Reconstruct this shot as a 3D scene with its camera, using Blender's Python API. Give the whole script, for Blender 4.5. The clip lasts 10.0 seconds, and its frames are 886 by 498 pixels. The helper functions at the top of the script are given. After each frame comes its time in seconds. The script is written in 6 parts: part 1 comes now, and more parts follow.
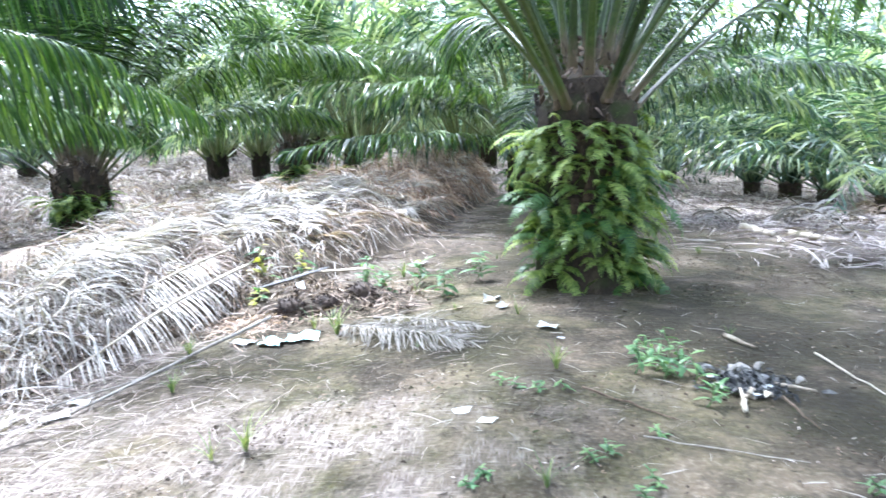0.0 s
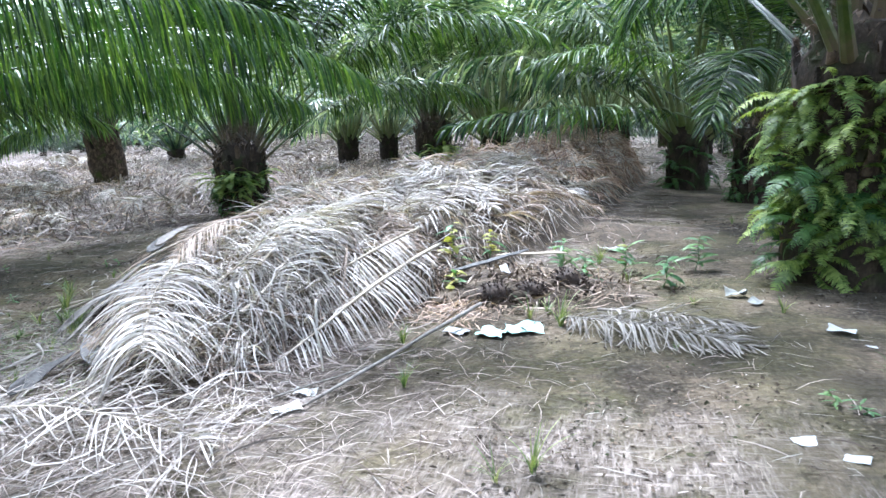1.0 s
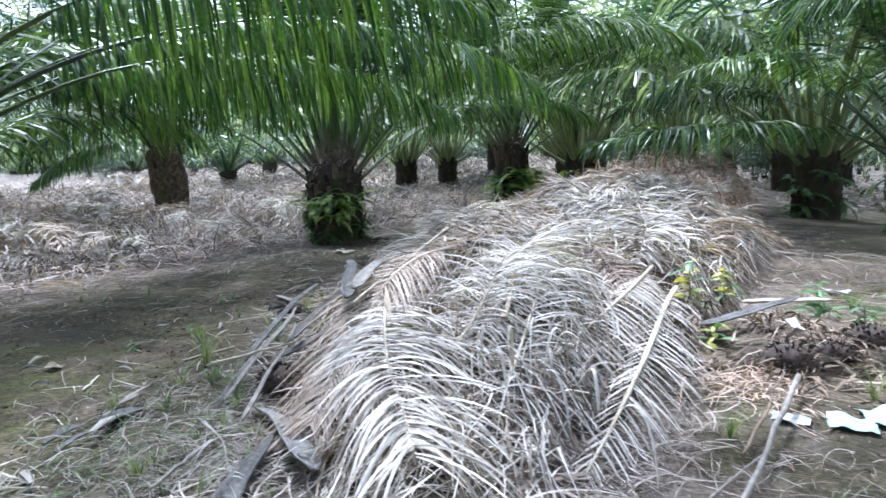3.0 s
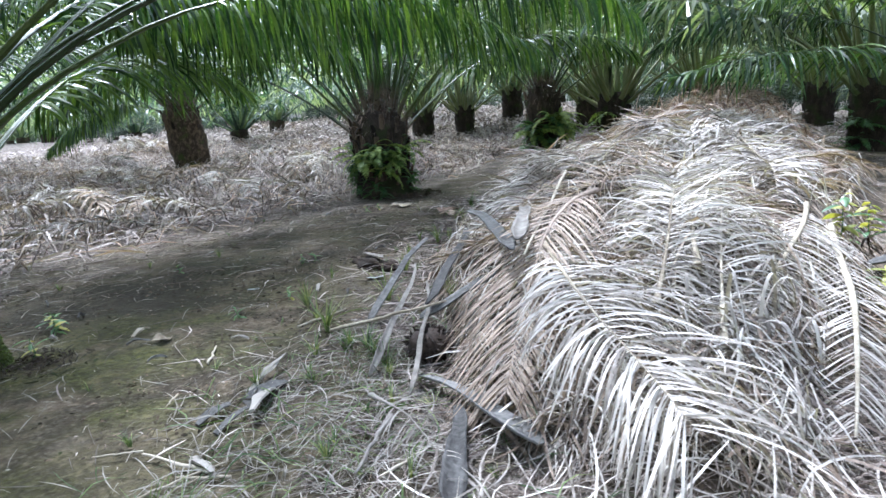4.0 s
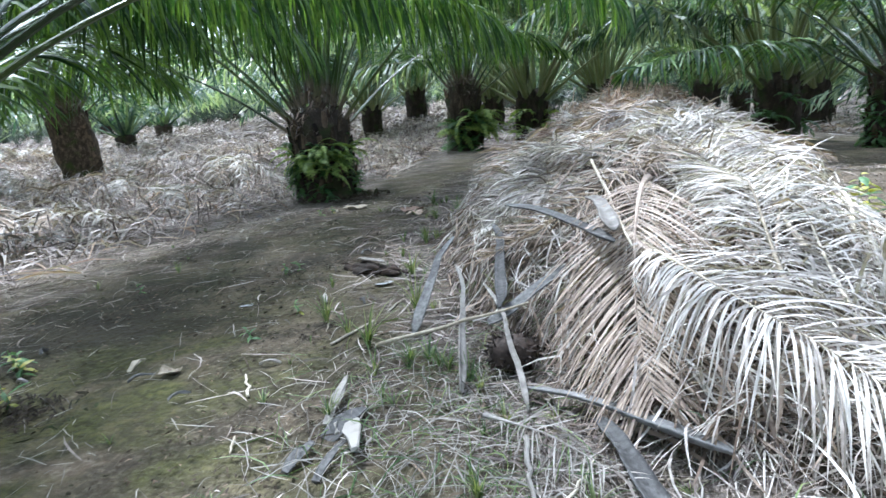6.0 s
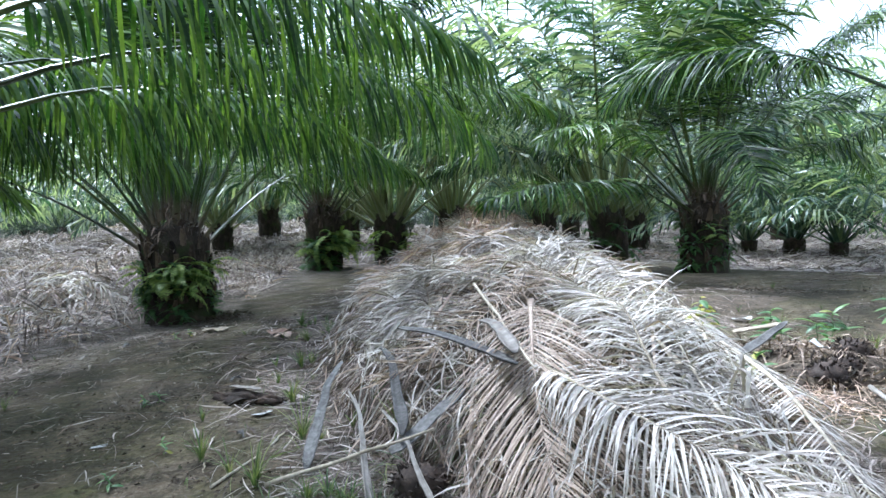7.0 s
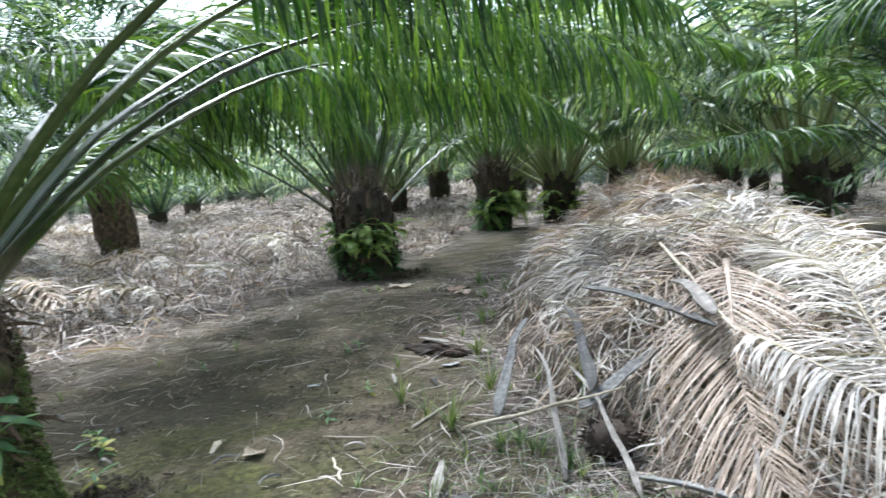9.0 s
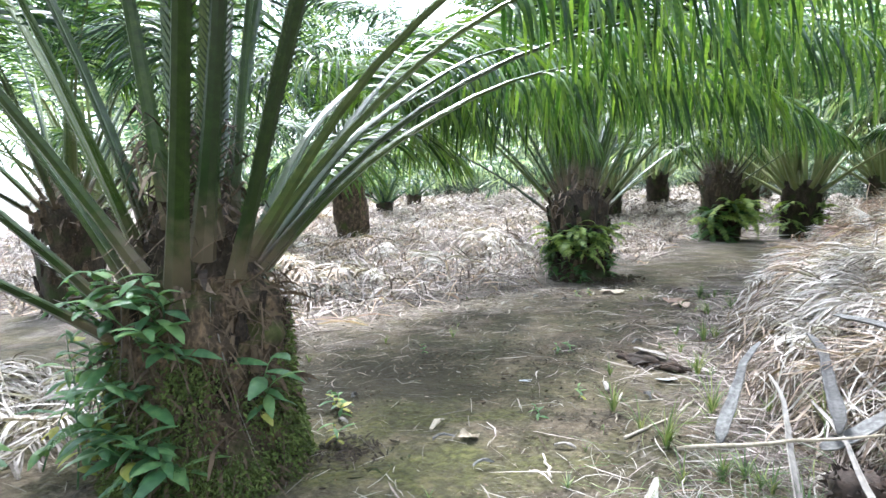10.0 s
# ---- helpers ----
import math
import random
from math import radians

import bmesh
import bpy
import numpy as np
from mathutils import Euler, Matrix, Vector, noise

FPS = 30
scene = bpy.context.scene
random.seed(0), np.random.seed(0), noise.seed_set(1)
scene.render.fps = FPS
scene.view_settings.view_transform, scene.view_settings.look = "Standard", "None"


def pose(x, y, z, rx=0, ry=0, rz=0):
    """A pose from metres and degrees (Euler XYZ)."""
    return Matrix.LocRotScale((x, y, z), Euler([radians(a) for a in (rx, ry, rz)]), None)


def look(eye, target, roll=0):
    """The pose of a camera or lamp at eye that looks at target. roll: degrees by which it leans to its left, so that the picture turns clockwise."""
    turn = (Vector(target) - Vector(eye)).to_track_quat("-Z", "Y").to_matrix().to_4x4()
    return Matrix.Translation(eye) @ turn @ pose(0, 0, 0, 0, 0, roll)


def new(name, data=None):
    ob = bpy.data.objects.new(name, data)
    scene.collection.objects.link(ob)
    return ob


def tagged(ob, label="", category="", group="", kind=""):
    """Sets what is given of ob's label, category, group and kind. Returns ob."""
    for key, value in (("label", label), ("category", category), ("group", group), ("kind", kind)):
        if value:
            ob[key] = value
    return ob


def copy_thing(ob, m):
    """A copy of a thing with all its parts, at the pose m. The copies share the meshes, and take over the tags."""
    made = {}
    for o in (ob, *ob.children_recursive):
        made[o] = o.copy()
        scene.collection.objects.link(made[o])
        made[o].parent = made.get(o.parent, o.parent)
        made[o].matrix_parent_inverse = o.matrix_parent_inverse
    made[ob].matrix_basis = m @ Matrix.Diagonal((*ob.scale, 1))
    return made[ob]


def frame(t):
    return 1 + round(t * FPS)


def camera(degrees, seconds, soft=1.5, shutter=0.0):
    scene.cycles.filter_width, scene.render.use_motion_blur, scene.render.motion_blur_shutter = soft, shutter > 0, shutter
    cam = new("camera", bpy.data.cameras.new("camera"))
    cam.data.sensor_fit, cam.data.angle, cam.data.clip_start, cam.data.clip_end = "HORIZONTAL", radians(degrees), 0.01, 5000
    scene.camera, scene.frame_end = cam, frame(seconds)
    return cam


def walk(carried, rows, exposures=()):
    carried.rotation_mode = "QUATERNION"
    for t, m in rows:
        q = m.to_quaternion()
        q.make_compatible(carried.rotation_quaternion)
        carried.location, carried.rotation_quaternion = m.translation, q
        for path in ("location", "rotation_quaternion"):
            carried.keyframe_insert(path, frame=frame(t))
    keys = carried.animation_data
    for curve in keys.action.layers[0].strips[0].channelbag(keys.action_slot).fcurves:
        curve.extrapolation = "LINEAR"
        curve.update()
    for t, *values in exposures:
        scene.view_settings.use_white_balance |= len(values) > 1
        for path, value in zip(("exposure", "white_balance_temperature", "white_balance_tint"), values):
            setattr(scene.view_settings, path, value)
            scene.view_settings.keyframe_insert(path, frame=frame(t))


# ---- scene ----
cam = camera(70.9, 10.0, 1.5, 0.15)
PATH = [
    (0, (0.761, 0.755, 1.7), (0.54, 2.711, 1.35), -2.3),
    (0.5, (0.176, 1.034, 1.588), (-0.351, 2.943, 1.313), -2.1),
    (1, (-0.383, 1.304, 1.553), (-0.93, 3.19, 1.174), -2.5),
    (1.5, (-0.803, 1.601, 1.584), (-1.147, 3.543, 1.253), -1.6),
    (2, (-1.24, 1.883, 1.59), (-1.608, 3.804, 1.171), 1.0),
    (2.5, (-1.807, 1.959, 1.554), (-2.29, 3.873, 1.234), 0.2),
    (3, (-2.359, 2.114, 1.497), (-2.976, 3.993, 1.2), -2.0),
    (3.2, (-2.57, 2.154, 1.563), (-3.262, 3.997, 1.211), -2.1),
    (4.3, (-3.618, 2.245, 1.425), (-4.208, 4.098, 0.96), -4.7),
    (4.5, (-3.738, 2.274, 1.453), (-4.329, 4.123, 0.97), -4.2),
    (5, (-4.058, 2.201, 1.434), (-4.543, 4.081, 0.956), -7.9),
    (5.2, (-4.15, 2.194, 1.431), (-4.601, 4.076, 0.925), -7.5),
    (6.3, (-4.587, 2.387, 1.424), (-4.648, 4.348, 1.037), -3.7),
    (6.5, (-4.653, 2.382, 1.423), (-4.514, 4.356, 1.133), -3.3),
    (7, (-4.77, 2.337, 1.48), (-4.542, 4.32, 1.354), -3.1),
    (7.5, (-4.797, 2.31, 1.52), (-4.485, 4.284, 1.439), -3.3),
    (8, (-4.78, 2.3, 1.511), (-4.454, 4.267, 1.353), -4.2),
    (8.5, (-4.827, 2.288, 1.509), (-4.659, 4.274, 1.346), -3.4),
    (9, (-4.904, 2.254, 1.494), (-5.207, 4.219, 1.276), -4.8),
    (9.5, (-4.954, 2.211, 1.504), (-5.686, 4.062, 1.315), -3.7),
    (10, (-4.993, 2.149, 1.527), (-5.915, 3.914, 1.343), -2.1),
]
EXPOSURE = [(0.0, 2.82, 5170, 10), (0.6, 2.26, 5180, 9), (1.2, 2.2, 5160, 10), (2.0, 2.16, 5150, 10), (3.0, 2.02, 5130, 10), (4.5, 2.02, 5250, 9), (5.0, 2.02, 5250, 9), (6.5, 2.18, 5120, 5), (7.0, 1.95, 5110, 7), (8.0, 2.22, 5150, 7), (8.6, 2.16, 5310, 6), (9.0, 2.22, 5480, 6), (9.5, 2.84, 5580, 9), (10.0, 3.0, 5540, 9)]
walk(cam, [(t, look(eye, target, roll)) for t, eye, target, roll in PATH], EXPOSURE)

# ---- world and light ----
SUN_ELEVATION, SUN_AZIMUTH = 64.0, -38.0
world = bpy.data.worlds.new("hazy_sky")
scene.world = world
world.use_nodes = True
wn, wl = world.node_tree.nodes, world.node_tree.links
sky = wn.new("ShaderNodeTexSky")
sky.sky_type = "NISHITA"
sky.sun_disc = False
sky.sun_elevation = radians(SUN_ELEVATION)
sky.sun_rotation = radians(SUN_AZIMUTH)
sky.dust_density = 4.0
sky.air_density = 1.2
pale = wn.new("ShaderNodeHueSaturation")
pale.inputs["Saturation"].default_value = 0.35
wl.new(sky.outputs[0], pale.inputs["Color"])
wl.new(pale.outputs[0], wn["Background"].inputs["Color"])
wn["Background"].inputs["Strength"].default_value = 0.15
sun_data = bpy.data.lights.new("sun", "SUN")
sun_data.energy, sun_data.angle, sun_data.color = 2.4, radians(9.0), (1.0, 0.95, 0.87)
sun = new("sun", sun_data)
_e, _a = radians(SUN_ELEVATION), radians(SUN_AZIMUTH)
sun_way = Vector((math.sin(_a) * math.cos(_e), math.cos(_a) * math.cos(_e), math.sin(_e)))
sun.matrix_world = look(tuple(sun_way * 60), (0, 0, 0))


# ---- materials ----
def material(name, colours, scale=6.0, fine=60.0, rough=0.75, bump=0.3, island=0.0, each=0.0, leafy=0.0, spec=0.4, stretch=(1, 1, 1), tint=None, tint_scale=1.5, tint_at=0.55):
    """Two scales of noise over a ramp of colours; island and each vary the value from leaf to leaf and from thing to thing."""
    m = bpy.data.materials.new(name)
    m.use_nodes = True
    n, l = m.node_tree.nodes, m.node_tree.links
    p = n["Principled BSDF"]
    co = n.new("ShaderNodeTexCoord")
    mp = n.new("ShaderNodeMapping")
    mp.inputs["Scale"].default_value = stretch
    l.new(co.outputs["Object"], mp.inputs["Vector"])
    big, small = n.new("ShaderNodeTexNoise"), n.new("ShaderNodeTexNoise")
    big.inputs["Scale"].default_value, small.inputs["Scale"].default_value = scale, fine
    big.inputs["Detail"].default_value, small.inputs["Detail"].default_value = 4.0, 3.0
    l.new(mp.outputs[0], big.inputs["Vector"])
    l.new(mp.outputs[0], small.inputs["Vector"])
    mix = n.new("ShaderNodeMath")
    mix.operation = "MULTIPLY_ADD"
    mix.inputs[1].default_value = 0.45
    l.new(small.outputs[0], mix.inputs[0])
    half = n.new("ShaderNodeMath")
    half.operation = "MULTIPLY"
    half.inputs[1].default_value = 0.55
    l.new(big.outputs[0], half.inputs[0])
    l.new(half.outputs[0], mix.inputs[2])
    value = mix.outputs[0]
    geo = n.new("ShaderNodeNewGeometry")
    info = n.new("ShaderNodeObjectInfo")
    for amount, source in ((island, geo.outputs["Random Per Island"]), (each, info.outputs["Random"])):
        if amount:
            add = n.new("ShaderNodeMath")
            add.operation = "MULTIPLY_ADD"
            add.inputs[1].default_value = amount
            l.new(source, add.inputs[0])
            sub = n.new("ShaderNodeMath")
            sub.operation = "SUBTRACT"
            sub.inputs[1].default_value = amount / 2
            l.new(value, sub.inputs[0])
            l.new(sub.outputs[0], add.inputs[2])
            value = add.outputs[0]
    ramp = n.new("ShaderNodeValToRGB")
    ramp.color_ramp.elements.remove(ramp.color_ramp.elements[1])
    for i, c in enumerate(colours):
        at = 0.3 + 0.4 * i / max(1, len(colours) - 1)
        e = ramp.color_ramp.elements[0] if i == 0 else ramp.color_ramp.elements.new(at)
        e.position, e.color = at, (*c, 1)
    l.new(value, ramp.inputs[0])
    colour = ramp.outputs[0]
    if tint:
        t = n.new("ShaderNodeTexNoise")
        t.inputs["Scale"].default_value, t.inputs["Detail"].default_value = tint_scale, 5.0
        l.new(co.outputs["Object"], t.inputs["Vector"])
        r = n.new("ShaderNodeMapRange")
        r.inputs["From Min"].default_value, r.inputs["From Max"].default_value = tint_at - 0.06, tint_at + 0.1
        l.new(t.outputs[0], r.inputs["Value"])
        mx = n.new("ShaderNodeMix")
        mx.data_type = "RGBA"
        l.new(r.outputs[0], mx.inputs["Factor"])
        l.new(colour, mx.inputs["A"])
        mx.inputs["B"].default_value = (*tint, 1)
        colour = mx.outputs["Result"]
    l.new(colour, p.inputs["Base Color"])
    p.inputs["Roughness"].default_value = rough
    p.inputs["Specular IOR Level"].default_value = spec
    if bump:
        b = n.new("ShaderNodeBump")
        b.inputs["Strength"].default_value = bump
        b.inputs["Distance"].default_value = 0.02
        l.new(mix.outputs[0], b.inputs["Height"])
        l.new(b.outputs[0], p.inputs["Normal"])
    if leafy:
        tr = n.new("ShaderNodeBsdfTranslucent")
        warm = n.new("ShaderNodeMix")
        warm.data_type, warm.blend_type = "RGBA", "MULTIPLY"
        warm.inputs["Factor"].default_value = 1.0
        l.new(colour, warm.inputs["A"])
        warm.inputs["B"].default_value = (1.7, 1.7, 0.75, 1)
        l.new(warm.outputs["Result"], tr.inputs["Color"])
        ms = n.new("ShaderNodeMixShader")
        ms.inputs[0].default_value = leafy
        l.new(p.outputs[0], ms.inputs[1])
        l.new(tr.outputs[0], ms.inputs[2])
        l.new(ms.outputs[0], n["Material Output"].inputs["Surface"])
    return m


LEAF = material("palm_leaflet", [(0.006, 0.022, 0.004), (0.026, 0.069, 0.011), (0.10, 0.165, 0.03)], 2.0, 30, 0.38, 0.0, 0.62, 0.35, 0.23, 0.38)
# Paler copy of LEAF; the distance haze is put into its colour.
LEAF_HAZED = material("palm_leaflet_hazed", [(0.018, 0.046, 0.028), (0.068, 0.118, 0.08), (0.21, 0.26, 0.17)], 1.0, 12, 0.33, 0.0, 0.75, 0.5, 0.45, 0.7)
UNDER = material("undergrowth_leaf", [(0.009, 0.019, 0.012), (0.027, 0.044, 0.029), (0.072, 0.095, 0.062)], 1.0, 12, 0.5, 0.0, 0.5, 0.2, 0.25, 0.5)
PETIOLE = material("palm_petiole", [(0.012, 0.026, 0.004), (0.032, 0.060, 0.009), (0.078, 0.105, 0.022)], 3.0, 40, 0.34, 0.12, 0, 0.4, 0, 0.48, (1.0, 9.0, 9.0))


def brown_at_base(m, attribute, colour, lo, hi):
    """Blend a brown, dry colour into a material where a mesh attribute is low, with a ragged edge."""
    n, l = m.node_tree.nodes, m.node_tree.links
    p = n["Principled BSDF"]
    was = p.inputs["Base Color"].links[0].from_socket
    at = n.new("ShaderNodeAttribute")
    at.attribute_name = attribute
    co = n.new("ShaderNodeTexCoord")
    t = n.new("ShaderNodeTexNoise")
    t.inputs["Scale"].default_value, t.inputs["Detail"].default_value = 14.0, 5.0
    l.new(co.outputs["Object"], t.inputs["Vector"])
    add = n.new("ShaderNodeMath")
    add.operation = "MULTIPLY_ADD"
    add.inputs[1].default_value = (hi - lo) * 1.6
    l.new(t.outputs[0], add.inputs[0])
    l.new(at.outputs["Fac"], add.inputs[2])
    r = n.new("ShaderNodeMapRange")
    r.inputs["From Min"].default_value, r.inputs["From Max"].default_value = lo + (hi - lo) * 0.8, hi + (hi - lo) * 0.8
    l.new(add.outputs[0], r.inputs["Value"])
    mx = n.new("ShaderNodeMix")
    mx.data_type = "RGBA"
    l.new(r.outputs[0], mx.inputs["Factor"])
    mx.inputs["A"].default_value = (*colour, 1)
    l.new(was, mx.inputs["B"])
    l.new(mx.outputs["Result"], p.inputs["Base Color"])


brown_at_base(PETIOLE, "from_base", (0.115, 0.09, 0.055), 0.015, 0.06)
RACHIS = material("palm_rachis", [(0.10, 0.13, 0.04), (0.17, 0.20, 0.07), (0.25, 0.25, 0.11)], 3.0, 40, 0.45, 0.1, 0, 0.25)
BARK = material("trunk_core", [(0.012, 0.010, 0.008), (0.036, 0.027, 0.019), (0.09, 0.066, 0.043)], 7, 45, 0.92, 0.9, 0, 0.1, 0, 0.2, (1, 1, 0.6), (0.032, 0.042, 0.014), 3.0, 0.58)
STUB = material("leaf_base_stub", [(0.012, 0.009, 0.007), (0.036, 0.026, 0.018), (0.11, 0.078, 0.050)], 8, 50, 0.9, 0.7, 0, 0.4, 0, 0.2, (1, 1, 0.4))
FIBRE = material("brown_fibre", [(0.026, 0.017, 0.011), (0.07, 0.048, 0.032), (0.19, 0.14, 0.098)], 8, 60, 0.9, 0.2, 0.55, 0.1)
BARK_MOSSY = material("mossy_trunk", [(0.012, 0.010, 0.007), (0.058, 0.041, 0.026), (0.21, 0.14, 0.082)], 11, 45, 0.95, 1.0, 0, 0.0, 0, 0.2, (1, 1, 0.7), (0.045, 0.056, 0.014), 3.2, 0.57)
MOSS = material("moss", [(0.03, 0.043, 0.009), (0.07, 0.095, 0.018), (0.14, 0.17, 0.04)], 12, 90, 0.95, 0.8, 0.2)
FERN = material("fern_leaf", [(0.07, 0.115, 0.024), (0.155, 0.22, 0.05), (0.28, 0.345, 0.09)], 4, 30, 0.5, 0.0, 0.35, 0.4, 0.35)
# Darker copy of FERN with trunk-side shade in its green; also the creeper.
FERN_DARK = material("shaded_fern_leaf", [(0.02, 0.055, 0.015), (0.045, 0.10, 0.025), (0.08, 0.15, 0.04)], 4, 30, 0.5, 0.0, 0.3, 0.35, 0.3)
WEED = material("weed_leaf", [(0.035, 0.085, 0.035), (0.075, 0.155, 0.06), (0.15, 0.24, 0.09)], 4, 30, 0.42, 0.0, 0.3, 0.35, 0.28)
WEED_YELLOW = material("yellowing_leaf", [(0.13, 0.15, 0.03), (0.24, 0.25, 0.05), (0.36, 0.33, 0.09)], 4, 30, 0.5, 0.0, 0.3, 0.3, 0.3)
GRASS = material("grass_blade", [(0.045, 0.08, 0.028), (0.095, 0.14, 0.05), (0.20, 0.22, 0.10)], 2, 20, 0.5, 0.0, 0.5, 0.3, 0.3)
SILVER = material("bleached_leaflet", [(0.118, 0.096, 0.083), (0.315, 0.276, 0.25), (0.53, 0.488, 0.457)], 2.2, 25, 0.55, 0.0, 0.55, 0.32, 0.12, 0.45)
BROWN = material("dry_brown_leaflet", [(0.10, 0.071, 0.054), (0.24, 0.180, 0.142), (0.43, 0.342, 0.282)], 2.2, 25, 0.6, 0.0, 0.45, 0.25, 0.15, 0.4)
RED = material("rusty_dry_leaflet", [(0.15, 0.09, 0.065), (0.31, 0.215, 0.165), (0.50, 0.38, 0.30)], 1.5, 20, 0.7, 0.0, 0.5, 0.35, 0.12, 0.3)
# STRAW is raised to the field's sunlit brightness; STRAW_DIM is its dimmer copy.
STRAW = material("sunlit_straw", [(0.095, 0.074, 0.067), (0.255, 0.208, 0.192), (0.48, 0.42, 0.395)], 3, 30, 0.7, 0.0, 0.6, 0, 0.08, 0.3)
STRAW_DIM = material("dim_straw", [(0.068, 0.050, 0.043), (0.168, 0.132, 0.116), (0.33, 0.278, 0.25)], 3, 30, 0.75, 0.0, 0.6, 0, 0.08, 0.25)
GREY = material("grey_dry_leaflet", [(0.065, 0.054, 0.046), (0.15, 0.132, 0.117), (0.29, 0.265, 0.24)], 2.2, 25, 0.6, 0.0, 0.45, 0.25, 0.1, 0.3)
DEADWOOD = material("dry_petiole", [(0.15, 0.12, 0.085), (0.33, 0.28, 0.21), (0.52, 0.46, 0.37)], 6, 50, 0.7, 0.3, 0, 0.35, 0, 0.3, (1, 1, 1))
BLADE = material("weathered_grey_petiole", [(0.038, 0.035, 0.034), (0.092, 0.088, 0.085), (0.19, 0.183, 0.177)], 5, 40, 0.65, 0.5, 0, 0.3, 0, 0.25)
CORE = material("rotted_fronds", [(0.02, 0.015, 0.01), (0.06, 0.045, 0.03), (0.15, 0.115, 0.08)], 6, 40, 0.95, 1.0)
ROT = material("rotten_wood", [(0.010, 0.007, 0.005), (0.035, 0.022, 0.015), (0.10, 0.058, 0.035)], 9, 60, 0.9, 1.0, 0, 0.3)
BUNCH = material("rotten_fruit_bunch", [(0.012, 0.009, 0.007), (0.03, 0.02, 0.015), (0.065, 0.042, 0.03)], 10, 60, 0.85, 0.5, 0.3)
PAPER = material("white_paper", [(0.30, 0.31, 0.31), (0.44, 0.45, 0.45), (0.56, 0.57, 0.57)], 8, 40, 0.6, 0.1, 0, 0.2)
DULL = material("dirty_plastic", [(0.13, 0.135, 0.125), (0.21, 0.215, 0.20), (0.32, 0.325, 0.31)], 8, 40, 0.4, 0.1)
PLASTIC = material("pale_green_plastic", [(0.22, 0.42, 0.37), (0.33, 0.54, 0.48), (0.46, 0.65, 0.59)], 9, 40, 0.3, 0.1)
ASH = material("charcoal_ash", [(0.012, 0.012, 0.012), (0.04, 0.04, 0.042), (0.16, 0.155, 0.15)], 9, 70, 0.95, 0.8, 0.4)


def ground_material():
    m = bpy.data.materials.new("plantation_soil")
    m.use_nodes = True
    n, l = m.node_tree.nodes, m.node_tree.links
    p = n["Principled BSDF"]
    co = n.new("ShaderNodeTexCoord")

    def noise_at(scale, detail=5.0, stretch=None, turn=0.0, warp=0.0):
        t = n.new("ShaderNodeTexNoise")
        t.inputs["Scale"].default_value, t.inputs["Detail"].default_value = scale, detail
        t.inputs["Distortion"].default_value = warp
        source = co.outputs["Object"]
        if stretch:
            mp = n.new("ShaderNodeMapping")
            mp.inputs["Scale"].default_value, mp.inputs["Rotation"].default_value = stretch, (0, 0, turn)
            l.new(source, mp.inputs["Vector"])
            source = mp.outputs[0]
        l.new(source, t.inputs["Vector"])
        return t.outputs[0]

    def ramp(source, stops):
        r = n.new("ShaderNodeValToRGB")
        for i, (at, c) in enumerate(stops):
            e = r.color_ramp.elements[i] if i < 2 else r.color_ramp.elements.new(at)
            e.position, e.color = at, (*c, 1)
        l.new(source, r.inputs[0])
        return r.outputs[0]

    def blend(f, a, b):
        x = n.new("ShaderNodeMix")
        x.data_type = "RGBA"
        l.new(f, x.inputs["Factor"])
        l.new(a, x.inputs["A"])
        l.new(b, x.inputs["B"])
        return x.outputs["Result"]

    def math_node(op, a, b):
        x = n.new("ShaderNodeMath")
        x.operation = op
        for k, v in enumerate((a, b)):
            if isinstance(v, float):
                x.inputs[k].default_value = v
            else:
                l.new(v, x.inputs[k])
        return x.outputs[0]

    soil = ramp(noise_at(1.7, 10.0, None, 0.0, 0.8), [(0.36, (0.034, 0.025, 0.015)), (0.5, (0.094, 0.072, 0.046)), (0.64, (0.205, 0.158, 0.108))])
    grit = ramp(noise_at(34.0, 6.0), [(0.36, (0.022, 0.018, 0.013)), (0.52, (0.088, 0.071, 0.052)), (0.68, (0.28, 0.24, 0.185))])
    base = blend(math_node("MULTIPLY", noise_at(5.0), 0.65), soil, grit)
    moss = ramp(noise_at(26.0, 5.0), [(0.35, (0.034, 0.036, 0.010)), (0.6, (0.086, 0.086, 0.024))])
    moss_mask = n.new("ShaderNodeMapRange")
    l.new(noise_at(1.15, 9.0, None, 0.0, 0.7), moss_mask.inputs["Value"])
    moss_mask.inputs["From Min"].default_value, moss_mask.inputs["From Max"].default_value = 0.40, 0.54
    moss_mask.inputs["To Max"].default_value = 0.75
    green = n.new("ShaderNodeAttribute")
    green.attribute_name = "moss_cover"
    base = blend(math_node("MAXIMUM", math_node("MULTIPLY", moss_mask.outputs[0], 0.5), math_node("MULTIPLY", math_node("MULTIPLY", green.outputs["Fac"], moss_mask.outputs[0]), 1.3)), base, moss)
    stain = n.new("ShaderNodeMapRange")
    l.new(noise_at(8.0, 9.0, None, 0.0, 0.6), stain.inputs["Value"])
    stain.inputs["From Min"].default_value, stain.inputs["From Max"].default_value = 0.36, 0.60
    damp = n.new("ShaderNodeRGB")
    damp.outputs[0].default_value = (0.026, 0.021, 0.013, 1)
    base = blend(math_node("ADD", math_node("MULTIPLY", stain.outputs[0], 0.45), 0.55), damp.outputs[0], base)
    wet = n.new("ShaderNodeMapRange")
    l.new(noise_at(0.55, 7.0, None, 0.0, 0.5), wet.inputs["Value"])
    wet.inputs["From Min"].default_value, wet.inputs["From Max"].default_value = 0.50, 0.60
    base = blend(math_node("MULTIPLY", wet.outputs[0], 0.68), base, damp.outputs[0])
